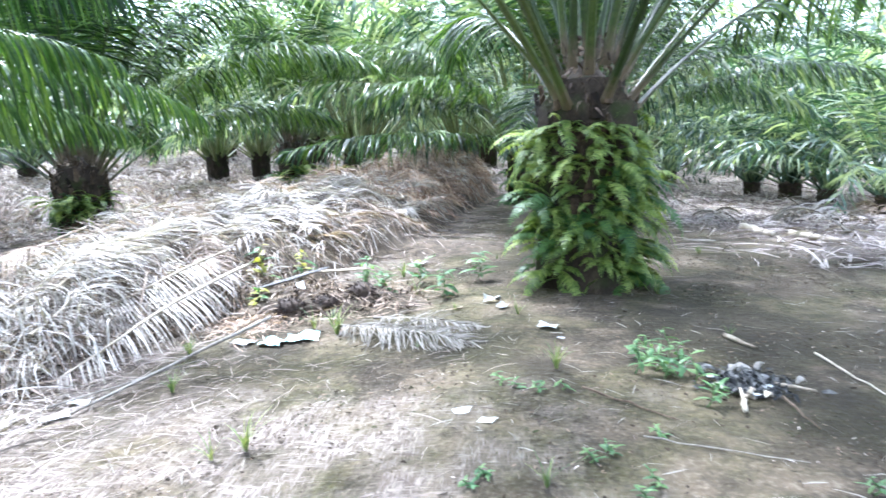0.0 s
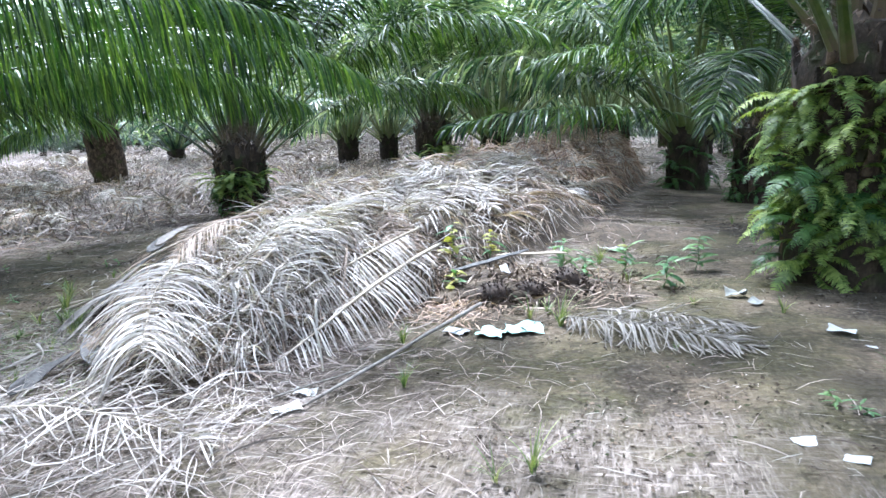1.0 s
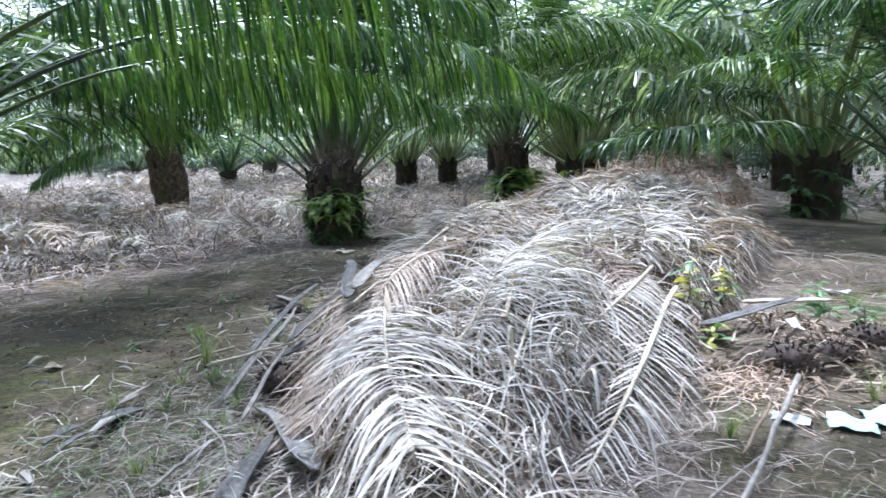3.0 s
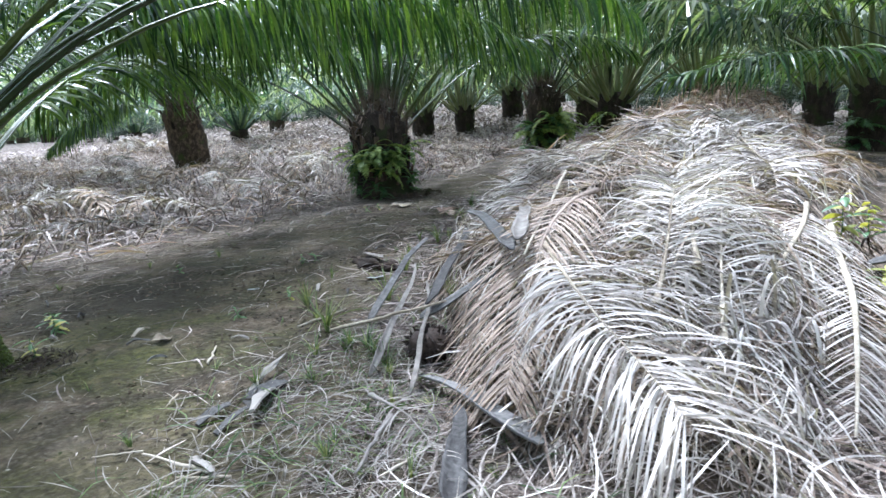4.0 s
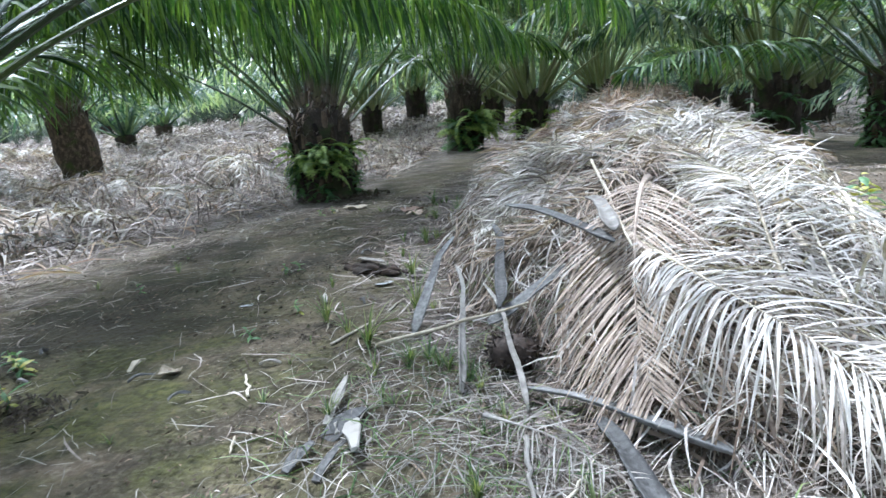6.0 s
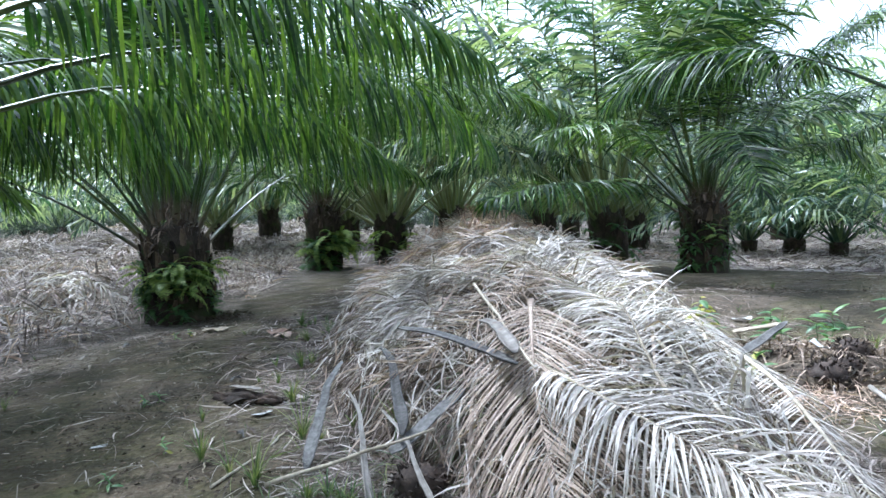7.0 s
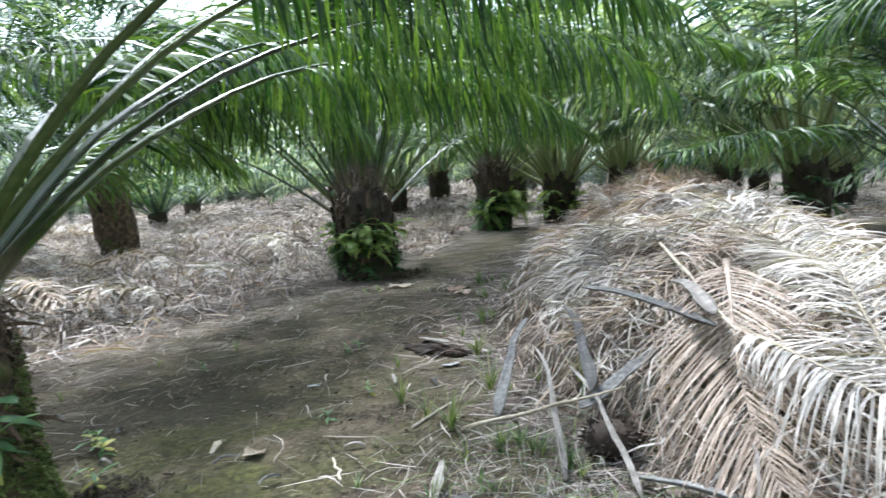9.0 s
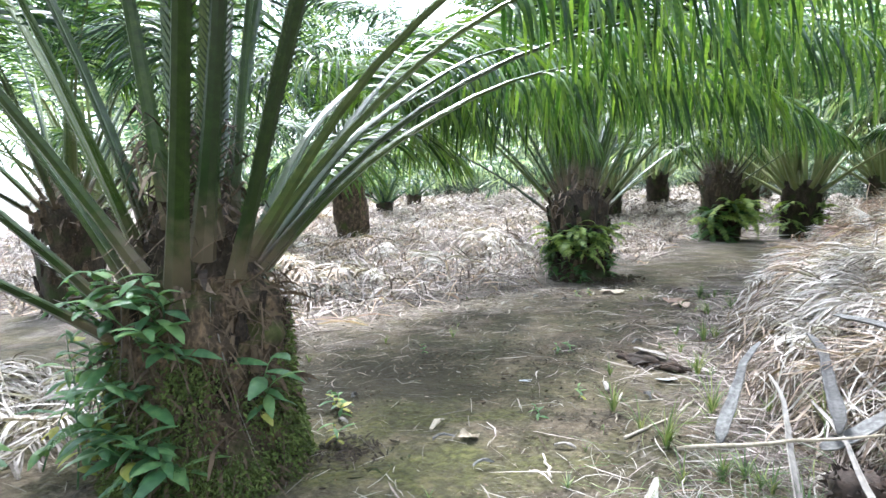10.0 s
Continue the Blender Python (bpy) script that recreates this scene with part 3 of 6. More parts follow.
def trunk_mesh(seed, height, radius, mat=None, sides=22, rings=16, flare=0.12, gnarl=1.0):
    zs = np.linspace(-0.12, height, rings)
    a = np.arange(sides) / sides * 2 * np.pi
    verts = []
    for z in zs:
        u = max(z, 0) / height
        r = radius * (0.86 + flare * (1 - u) ** 3 + 0.12 * u)
        if u > 0.93:
            r *= 0.75
        for q in a:
            k = 1 + gnarl * 0.16 * noise.noise(Vector((math.cos(q) * 2.2 + seed, math.sin(q) * 2.2, z * 2.4))) + gnarl * 0.09 * noise.noise(Vector((math.cos(q) * 6, math.sin(q) * 6 + seed, z * 7))) + (gnarl - 0.9) * 0.25 * noise.noise(Vector((math.cos(q) * 11, math.sin(q) * 11 + seed, z * 15)))
            verts.append((r * k * math.cos(q), r * k * math.sin(q), z))
    i = np.arange(rings - 1)[:, None] * sides
    j = np.arange(sides)[None, :]
    faces = np.stack([i + j, i + (j + 1) % sides, i + sides + (j + 1) % sides, i + sides + j], axis=-1).reshape(-1, 4).tolist()
    faces = [tuple(f) for f in faces] + [tuple((rings - 1) * sides + np.arange(sides))]
    return raw_mesh("trunk", verts, faces, mat or BARK)


def heart_mesh(seed, low, high, radius):
    """The tapering heart of the crown between the petioles, wrapped in brown sheaths."""
    sides, rings = 14, 8
    verts = []
    for k in range(rings):
        u = k / (rings - 1)
        r = radius * (1 - 0.96 * u ** 1.15)
        for q in np.arange(sides) / sides * 2 * np.pi:
            n = 1 + 0.25 * noise.noise(Vector((math.cos(q) * 3 + seed, math.sin(q) * 3, u * 4)))
            verts.append((r * n * math.cos(q), r * n * math.sin(q), low + (high - low) * u))
    i = np.arange(rings - 1)[:, None] * sides
    j = np.arange(sides)[None, :]
    faces = np.stack([i + j, i + (j + 1) % sides, i + sides + (j + 1) % sides, i + sides + j], axis=-1).reshape(-1, 4)
    return raw_mesh("crown_heart", verts, [tuple(f) for f in faces.tolist()], BARK)


def fibre_mesh(seed, low, high, radius, count):
    """Loose brown sheath fibre hanging between the petioles."""
    rng = np.random.default_rng(seed)
    a, z = rng.uniform(0, 2 * np.pi, count), rng.uniform(low, high, count)
    r = radius * rng.uniform(0.75, 1.12, count) * (1 - 0.35 * (z - low) / (high - low))
    k = 5
    pts = np.zeros((count, k, 3))
    pts[:, 0] = np.stack([r * np.cos(a), r * np.sin(a), z], axis=-1)
    out = np.stack([np.cos(a), np.sin(a), np.zeros(count)], axis=-1)
    d = unit(out * rng.uniform(0, 0.5, (count, 1)) + rng.normal(0, 0.5, (count, 3)) + np.array([0, 0, 0.5]))
    ln = rng.uniform(0.08, 0.32, count)
    for j in range(1, k):
        dd = unit(d + np.array([0, 0, -1.0]) * (j / k) * rng.uniform(0.5, 3.0, (count, 1)))
        pts[:, j] = pts[:, j - 1] + dd * (ln / (k - 1))[:, None]
    tang = np.stack([-np.sin(a), np.cos(a), np.zeros(count)], axis=-1)
    w = rng.choice([0.006, 0.012, 0.03, 0.05], count, p=[0.4, 0.3, 0.2, 0.1])[:, None] * np.array([[0.7, 1, 0.9, 0.6, 0.1]])
    v, f = ribbons(pts, np.repeat(tang[:, None], k, axis=1), w)
    return raw_mesh("sheath_fibre", v, f, FIBRE, False)


def flake_mesh(seed, height, radius, count):
    """Flakes of bark, rootlets and dead fern stems that hang on a gnarled trunk."""
    rng = np.random.default_rng(seed)
    a, z = rng.uniform(0, 2 * np.pi, count), rng.uniform(0.02, height, count)
    r = radius * (0.93 + 0.2 * (1 - z / height) ** 3) * rng.uniform(0.95, 1.1, count)
    out = np.stack([np.cos(a), np.sin(a), np.zeros(count)], axis=-1)
    tang = np.stack([-np.sin(a), np.cos(a), np.zeros(count)], axis=-1)
    k = 4
    pts = np.zeros((count, k, 3))
    pts[:, 0] = out * r[:, None] + np.array([0, 0, 1.0]) * z[:, None]
    d = unit(np.array([0, 0, -1.0]) * rng.uniform(-0.3, 1.0, (count, 1)) + tang * rng.normal(0, 0.7, (count, 1)) + out * rng.uniform(0, 0.5, (count, 1)))
    ln = rng.uniform(0.04, 0.22, count)
    for j in range(1, k):
        pts[:, j] = pts[:, j - 1] + unit(d + np.array([0, 0, -0.25 * j])) * (ln / (k - 1))[:, None]
    w = rng.choice([0.003, 0.006, 0.015, 0.028], count, p=[0.4, 0.3, 0.22, 0.08])[:, None] * np.array([[0.8, 1, 0.8, 0.2]])
    side = unit(np.cross(d, out))
    v, f = ribbons(pts, np.repeat(side[:, None], k, axis=1), w)
    return raw_mesh("bark_flakes", v, f, STUB, False)


def near_palm(name, x, y, height, radius, seed, label, counts, stubs=70, extra=(), skip=(), lean=(0, 0), stub_from=0.12, stub_size=0.74, bark=None, near_side=None, skin=None, stout=False):
    rng = np.random.default_rng(seed)
    palm = thing(name, (x, y, float(ground_z(x, y))), label, "oil palm", "oil palms of the plantation")
    palm.matrix_world = palm.matrix_world @ pose(0, 0, 0, lean[0], lean[1], 0)
    part("trunk", trunk_mesh(seed, height, radius, bark or skin, 44 if bark else 26, 34 if bark else 18, 0.22 if bark else 0.12, 1.25 if bark else 1.0), palm, label="dark trunk rough with old leaf bases")
    for i in range(stubs):
        u = (i + 0.5) / stubs
        a = i * 137.5 + rng.normal(0, 5)
        z = stub_from + (height - 0.2 - stub_from) * u + rng.normal(0, 0.02)
        r = radius * (0.85 + 0.12 * (1 - u) ** 3 + 0.10 * u)
        part("leaf_base", STUBS[i % 4], palm, pose(r * math.cos(radians(a)), r * math.sin(radians(a)), z, rng.normal(0, 9), rng.uniform(-20, -6), a) @ Matrix.Scale(stub_size * rng.uniform(0.6, 1.05), 4))
    part("crown_heart", heart_mesh(seed, height - 0.25, height + (0.85 if bark else 0.22), radius * 0.8), palm, label="brown sheathed heart of the crown")
    part("sheath_fibre", fibre_mesh(seed, height - 0.35, height + (0.85 if bark else 0.4), radius * (0.7 if bark else 0.95), 1000 if bark else 460), palm, label="frayed brown fibre between petioles", kind="stuff")
    if bark:
        part("bark_flake_cover", flake_mesh(seed, height, radius, 1800), palm, label="hanging bark flakes and rootlets", kind="stuff")
        part("bark_flake_cover", flake_mesh(seed + 1, height, radius, 900), palm, label="dark bark flakes", kind="stuff")
    stout, n = stout or bool(bark), 0
    for tier, count in enumerate(counts):
        up = 1 - tier / (len(counts) - 1)
        for _ in range(count):
            az = n * 137.5 + rng.normal(0, 5)
            n += 1
            if tier > 1 and any(abs((az - s + 180) % 360 - 180) < w for s, w in skip):
                continue
            if near_side is not None and tier > (2 if bark else 1) and abs((az - near_side + 180) % 360 - 180) < (34 if bark else 62):
                continue
            r = radius * ((0.42 if stout else 0.25) + (0.56 if stout else 0.6) * (1 - up))
            z = height - (0.34 if stout else 0.22) + (0.58 if stout else 0.42) * up + rng.normal(0, 0.05)
            add_frond(palm, (STOUT if stout else FRONDS)[tier][n % 2], (r * math.cos(radians(az)), r * math.sin(radians(az)), z), az, rng.uniform(0.9, 1.08), rng.normal(0, 7))
    for n, (az, hang, leaf_len, width, points, single) in enumerate(extra):
        line = curve_through([(a, 0.0, z) for a, z in points], 20)
        fm = frond_on(np.random.default_rng(seed * 50 + n), line, hang, 116 if bark else 140, 6, leaf_len, 0.062 if bark else 0.05, width, 0.3, 0.37 if bark else 0.27, bool(bark))
        add_frond(palm, fm, (0, 0, 0), az, single=6 if single else 0)
    return palm


palm_m = near_palm("oil_palm", 1.55, 7.5, 2.15, 0.52, 11, "mature oil palm with bright ferns over its stout trunk", (5, 7, 8, 7, 3), 80, stout=True, skip=((185, 40),), extra=((195.0, 3.2, 1.0, 0.03, ((0.35, 2.1), (1.5, 3.4), (3.0, 4.1), (4.6, 3.9), (5.6, 3.2)), False),))
palm_a = near_palm("oil_palm", -7.78, 12.4, 1.42, 0.50, 12, "oil palm with bright ferns low on its dark trunk", (6, 9, 11, 11, 5), 70, near_side=-75, stout=True)
palm_l = near_palm("oil_palm", -7.81, 4.58, 1.12, 0.46, 13, "oil palm with thick green petioles and a weedy mossy trunk", (4, 6, 8, 7, 4), 58,
                   extra=((45.5, 6.0, 0.86, 0.027, ((0.3, 1.1), (0.75, 1.6), (1.05, 1.87), (1.7, 2.27), (2.3, 2.5), (3.1, 2.69), (3.9, 2.78), (5.2, 2.66), (6.0, 2.36), (6.3, 2.1)), True),
                          (36.6, 6.0, 0.86, 0.027, ((0.28, 1.2), (0.5, 1.5), (0.95, 1.99), (1.5, 2.45), (2.2, 2.8), (3.2, 3.02), (4.3, 3.02), (5.2, 2.7)), True),
                          (52.8, 6.0, 0.80, 0.027, ((0.32, 1.1), (1.0, 1.75), (2.0, 2.27), (2.9, 2.45), (3.6, 2.5), (4.6, 2.35), (5.6, 1.95)), True),
                          (22.0, 6.0, 0.9, 0.028, ((0.28, 1.2), (1.0, 2.2), (2.2, 3.1), (3.6, 3.5), (4.6, 3.45), (5.4, 3.15)), False),
                          (66.0, 5.0, 0.85, 0.028, ((0.3, 1.1), (1.0, 1.9), (2.2, 2.6), (3.8, 2.8), (5.2, 2.4)), False),
                          (80.0, 5.0, 0.9, 0.03, ((0.3, 1.0), (1.2, 1.95), (2.6, 2.55), (4.0, 2.6), (5.4, 2.1)), False),
                          (96.0, 4.0, 0.9, 0.03, ((0.3, 1.0), (1.2, 2.05), (2.6, 2.8), (4.2, 2.8), (5.6, 2.2)), False)),
                   skip=((44, 34),), near_side=-42, stub_from=0.12, stub_size=0.6, bark=BARK_MOSSY)
palm_d = near_palm("oil_palm", 2.2, 14.7, 1.45, 0.48, 14, "oil palm with a trunk wrapped in dark green creeper", (6, 10, 12, 11, 6), 60, near_side=-120,
                   extra=((-146.0, 1.5, 0.9, 0.03, ((0.4, 1.25), (0.92, 1.48), (2.2, 1.85), (3.6, 1.95), (5.2, 1.92), (6.4, 1.69)), False), (-150.0, 1.2, 0.9, 0.03, ((0.3, 1.7), (1.5, 2.6), (3.0, 3.0), (4.2, 2.9), (4.8, 2.62)), False), (-109.0, 1.0, 0.9, 0.03, ((0.3, 1.7), (1.5, 2.6), (2.8, 2.7), (3.8, 2.1), (4.4, 1.6)), False)))
palm_b = near_palm("oil_palm", -6.08, 20.1, 1.75, 0.50, 15, "oil palm with light green fern hanging beside its trunk", (5, 8, 10, 9, 5), 50, near_side=-88)
palm_f = near_palm("oil_palm", -16.3, 17.9, 2.0, 0.54, 16, "leaning oil palm standing in pale straw litter", (6, 9, 11, 9, 4), 14, lean=(0, -5), stub_from=1.2, skin=BARK_MOSSY,
                   extra=((-141.0, 3.0, 0.9, 0.035, ((0.3, 1.8), (1.5, 2.25), (2.6, 1.95), (3.6, 1.25)), False),))


palm_e = near_palm("oil_palm", -13.9, 7.6, 1.6, 0.46, 17, "oil palm with low hanging fronds beside the mossy one", (2, 4, 6, 7, 5), 45)


# ---- palms farther off ----
def crown_mesh(seed, per_side=42, segs=2):
    rng = np.random.default_rng(seed)
    stalks, leaves = [], []
    n = 0
    for tier, count in enumerate((4, 6, 8, 7, 3)):
        ln, e, dr, hg = TIERS[tier]
        for _ in range(count):
            az = radians(n * 137.5 + rng.normal(0, 8))
            n += 1
            line = rachis_line(ln * rng.uniform(0.85, 1.1), e + rng.normal(0, 5), dr * rng.uniform(0.85, 1.2), rng.normal(0, 0.5), 9)
            c, s = math.cos(az), math.sin(az)
            R = np.array([[c, -s, 0], [s, c, 0], [0, 0, 1]])
            off = np.array([0.3 * c, 0.3 * s, 0.45 * (1 - tier / 4)])
            v, f = rachis_body(rng, line, 0.08, 4, False)
            stalks.append((v @ R.T + off, f))
            v, f = leaflets(rng, line, per_side, segs, 0.95, 0.33, hg * 0.75, 0.066)
            leaves.append((v @ R.T + off, f))
    v, f = joined(stalks)
    w, g = joined(leaves)
    return raw_mesh("petiole_fan", v, f, RACHIS), raw_mesh("crown", w, g, LEAF_HAZED, False)


CROWNS = [crown_mesh(70 + i) for i in range(3)]


def far_trunk(seed):
    me = trunk_mesh(seed, 1.5, 0.5, sides=14, rings=9)
    rng = np.random.default_rng(seed)
    bm = bmesh.new()
    bm.from_mesh(me)
    for i in range(34):
        u = (i + 0.5) / 34
        a = i * 137.5
        k = len(bm.verts)
        bm.from_mesh(STUBS[i % 4])
        bm.verts.ensure_lookup_table()
        m = pose(0.46 * math.cos(radians(a)), 0.46 * math.sin(radians(a)), 0.1 + 1.2 * u, 0, -14, a) @ Matrix.Scale(0.7, 4)
        bmesh.ops.transform(bm, matrix=m, verts=bm.verts[k:])
    return bm_mesh("trunk", bm, BARK)


FAR_TRUNKS = [far_trunk(90 + i) for i in range(2)]


def light_crown(seed, counts, per_side, size, mat=LEAF_HAZED):
    """A crown with fewer, wider leaflets for the rows far behind."""
    rng = np.random.default_rng(seed)
    leaves, n = [], 0
    for tier, count in enumerate(counts):
        ln, e, dr, hg = TIERS[tier]
        for _ in range(count):
            az = radians(n * 137.5 + rng.normal(0, 10))
            n += 1
            line = rachis_line(size * ln * rng.uniform(0.75, 1.15), e + rng.normal(0, 8), dr * rng.uniform(0.8, 1.3), rng.normal(0, 0.6), 8)
            c, s = math.cos(az), math.sin(az)
            R = np.array([[c, -s, 0], [s, c, 0], [0, 0, 1]])
            off = np.array([0.2 * c, 0.2 * s, 0.3 * (1 - tier / 4)])
            v, f = leaflets(rng, line, per_side, 2, 0.9 * size, 0.16, hg * 0.7, 0.085 * size)
            leaves.append((v @ R.T + off, f))
            v, f = rachis_body(rng, line, 0.07 * size, 4, False)
            leaves.append((v @ R.T + off, f))
    v, f = joined(leaves)
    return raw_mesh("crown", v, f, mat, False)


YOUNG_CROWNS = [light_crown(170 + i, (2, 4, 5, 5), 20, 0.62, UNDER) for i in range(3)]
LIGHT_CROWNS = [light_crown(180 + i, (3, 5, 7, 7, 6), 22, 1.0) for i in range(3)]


def young_palm(seed, label):
    palm = thing("young_oil_palm", (0, 0, 0), label, "oil palm", "young palms and ferns far behind")
    part("trunk", FAR_TRUNKS[seed % 2], palm, Matrix.Diagonal((0.5, 0.5, 0.2, 1)))
    part("crown", YOUNG_CROWNS[seed], palm, pose(0, 0, 0.22), kind="stuff")
    return palm


def distant_palm(seed, label):
    palm = thing("oil_palm", (0, 0, 0), label, "oil palm", "oil palms of the plantation")
    part("trunk", FAR_TRUNKS[seed % 2], palm, Matrix.Diagonal((0.9, 0.9, 0.5, 1)))
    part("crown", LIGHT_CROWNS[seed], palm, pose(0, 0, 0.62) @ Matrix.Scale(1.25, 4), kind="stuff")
    return palm


def far_palm(seed, label):
    i = seed % 3
    palm = thing("oil_palm", (0, 0, 0), label, "oil palm", "oil palms of the plantation")
    part("trunk", FAR_TRUNKS[seed % 2], palm)
    part("petiole_fan", CROWNS[i][0], palm, pose(0, 0, 1.1) @ Matrix.Scale(1.2, 4), kind="stuff")
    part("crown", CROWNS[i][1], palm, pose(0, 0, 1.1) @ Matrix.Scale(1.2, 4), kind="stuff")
    return palm


YOUNG = [young_palm(i, "low pale green young palm between the far rows") for i in range(3)]
DISTANT = [distant_palm(i, "distant oil palm with arching fronds in a haze-paled green") for i in range(3)]
FAR = [far_palm(i, "oil palm of the rows behind, with arching green fronds") for i in range(3)]
# The four spots with negative y are unseen palms, added to shade the path.
spots = [(-4.2, 21.0), (1.15, 17.4), (9.4, 24.3), (10.0, 22.6), (10.4, 21.0), (10.7, 18.4), (8.0, 30.5), (-12.4, 27.9), (-10.9, 29.2), (-9.8, 34.4), (-5.7, 30.0), (2.6, 28.2), (-20.5, 12.5), (-26.5, 18.8), (16.5, 21.5), (5.6, 26.0), (14.0, 29.0), (-1.4, 28.0), (-0.5, 35.5), (6.5, 36.5), (14.0, 37.0), (21.0, 30.0), (-21.0, 27.0), (-24.0, 35.0), (-16.5, 38.0), (-15.0, -2.0), (-8.5, -6.0), (0.5, -7.0), (8.5, -2.5)]
rng = np.random.default_rng(5)
for row in range(3, 11):
    for col in range(-13, 12):
        x, y = col * 9.0 + (row % 2) * 4.5 - 1.0 + rng.normal(0, 0.7), 20.0 + row * 7.8 + rng.normal(0, 0.7)
        if abs(x) > 22 + 0.95 * y or min(math.hypot(x - a, y - b) for a, b in spots + [(-13.9, 7.6), (-16.3, 17.9), (-6.08, 20.1)]) < 6.0 or abs(x + 13.6 - 0.26 * (y - 12.65)) < 2.0 and y < 38:
            continue
        spots.append((x, y))
low = []
while len(low) < 120:
    y = rng.uniform(36, 64)
    x = rng.uniform(-0.85 * y - 10, 0.85 * y + 6)
    if min(math.hypot(x - a, y - b) for a, b in spots + low) > 1.6 and not (-9 < x < 1 and y < 36):
        low.append((x, y))
for i, (x, y) in enumerate(low):
    m = pose(x, y, float(ground_z(x, y)), 0, 0, rng.uniform(0, 360)) @ Matrix.Scale(rng.uniform(0.35, 0.95), 4)
    if i < 3:
        YOUNG[i].matrix_world = m
    else:
        o = copy_thing(YOUNG[i % 3], m)
        o.scale = m.to_scale()
placed = planted = 0
for i, (x, y) in enumerate(spots):
    m = pose(x, y, float(ground_z(x, y)), 0, 0, rng.uniform(0, 360)) @ Matrix.Scale(rng.uniform(0.88, 1.12) * (0.72 if 7 < x < 12 and y < 32 else 1.0), 4)
    if y > 50 or (i > 11 and y > 25 and x < -8) or (7 < x < 12 and y < 32):
        if placed < 3:
            DISTANT[placed].matrix_world = m
        else:
            o = copy_thing(DISTANT[placed % 3], m)
            o.scale = m.to_scale()
        placed += 1
    else:
        if planted < 3:
            FAR[planted].matrix_world = m
        else:
            o = copy_thing(FAR[planted % 3], m)
            o.scale = m.to_scale()
        planted += 1


# ---- the pile of dead fronds ----
def dead_frond(seed, line, mat, label, per_side=62, segs=5, leaf_len=0.62, hang=1.6, width=0.019, rise=0.25, start=0.12, surface=pile_h, thick=0.032, ragged=0.15, stray=0.3, single=False, sweep=(64, 54, 30), group="dead fronds of the pile", ruffle=0.3, order=1.0, tail=0.36, even=False, trim=1.0):
    rng = np.random.default_rng(seed)
    o = line[len(line) // 2].copy()
    fr = thing("dead_frond", tuple(o), label, "dead palm frond", group)
    v, f = rachis_body(rng, line, thick, 6, None, even)
    part("rachis", raw_mesh("rachis", v - o, f, DEADWOOD if mat is SILVER else mat), fr)
    v, f = leaflets(rng, line, per_side, segs, leaf_len, start, hang, width, ruffle, 0.0, surface, rise, ragged, stray, sweep, order, tail, trim)
    if single:
        k = 2 * (segs + 1)
        for a in range(0, len(v), k):
            p = v[a]
            ob = part("leaflet", raw_mesh("leaflet", v[a:a + k] - p, f[:segs], mat, False), fr, Matrix.Translation(p - o))
    else:
        part("leaflet_fringe", raw_mesh("leaflet_fringe", v - o, f, mat, False), fr, kind="stuff")
    return fr


def line_on(a, b, lift0=0.06, lift1=0.03, arch=0.0, k=16, bow=0.0, surface=pile_h):
    """A rachis from a to b (x, y) that lies on the pile, a little above it, with an arch in its middle."""
    s = np.linspace(0, 1, k)
    ax, ay, bx, by = *a, *b
    nx, ny = -(by - ay), bx - ax
    x, y = ax + (bx - ax) * s + nx * bow * np.sin(np.pi * s), ay + (by - ay) * s + ny * bow * np.sin(np.pi * s)
    z = surface(x, y)
    for _ in range(3):
        z = np.maximum(z, np.convolve(np.pad(z, 2, mode="edge"), np.ones(5) / 5, mode="valid"))
    return np.stack([x, y, z + lift0 + (lift1 - lift0) * s + arch * np.sin(np.pi * s)], axis=-1)


SILVER_LABEL = "bleached silver-grey dead palm frond lying on the pile"
BROWN_LABEL = "dry brown dead palm frond lying on the pile"
RED_LABEL = "rusty brown dry frond on the far pile"
# the frond that arches towards the path, the brown one beside it, and two with bare rachises on the flank
dead_frond(1, curve_through([(-3.98, 5.85, 0.64), (-3.78, 5.31, 0.57), (-3.60, 4.90, 0.50), (-3.42, 4.62, 0.42), (-3.22, 4.30, 0.30)]), SILVER, "large bleached dead frond arching over the pile's end", 160, 8, 0.74, 1.7, 0.0115, 0.36, stray=0.13, sweep=(70, 62, 44), single=True, ruffle=0.12, order=1.0, tail=0.74, ragged=0.14, trim=0.45)
dead_frond(2, curve_through([(-3.70, 6.5, 0.82), (-3.81, 6.1, 0.84), (-3.92, 5.67, 0.74), (-3.975, 5.42, 0.50), (-4.01, 5.13, 0.30), (-4.0, 4.80, 0.14)]), BROWN, "dry brown dead frond hanging over the pile's end", 128, 6, 0.74, 0.8, 0.0095, 0.12, stray=0.08, sweep=(52, 46, 34), single=True, ruffle=0.1, order=0.45, tail=0.5)
dead_frond(3, curve_through([(-2.12, 7.2, 0.42), (-2.2, 6.8, 0.40), (-2.34, 5.8, 0.31), (-2.50, 5.13, 0.14), (-2.60, 4.78, 0.06)]), SILVER, "dead frond with a bare pale rachis on the pile's flank", 85, 5, 0.46, 0.8, 0.012, -0.30, thick=0.024, even=True, stray=0.07, sweep=(82, 74, 50), single=True, ruffle=0.05, order=0.5)
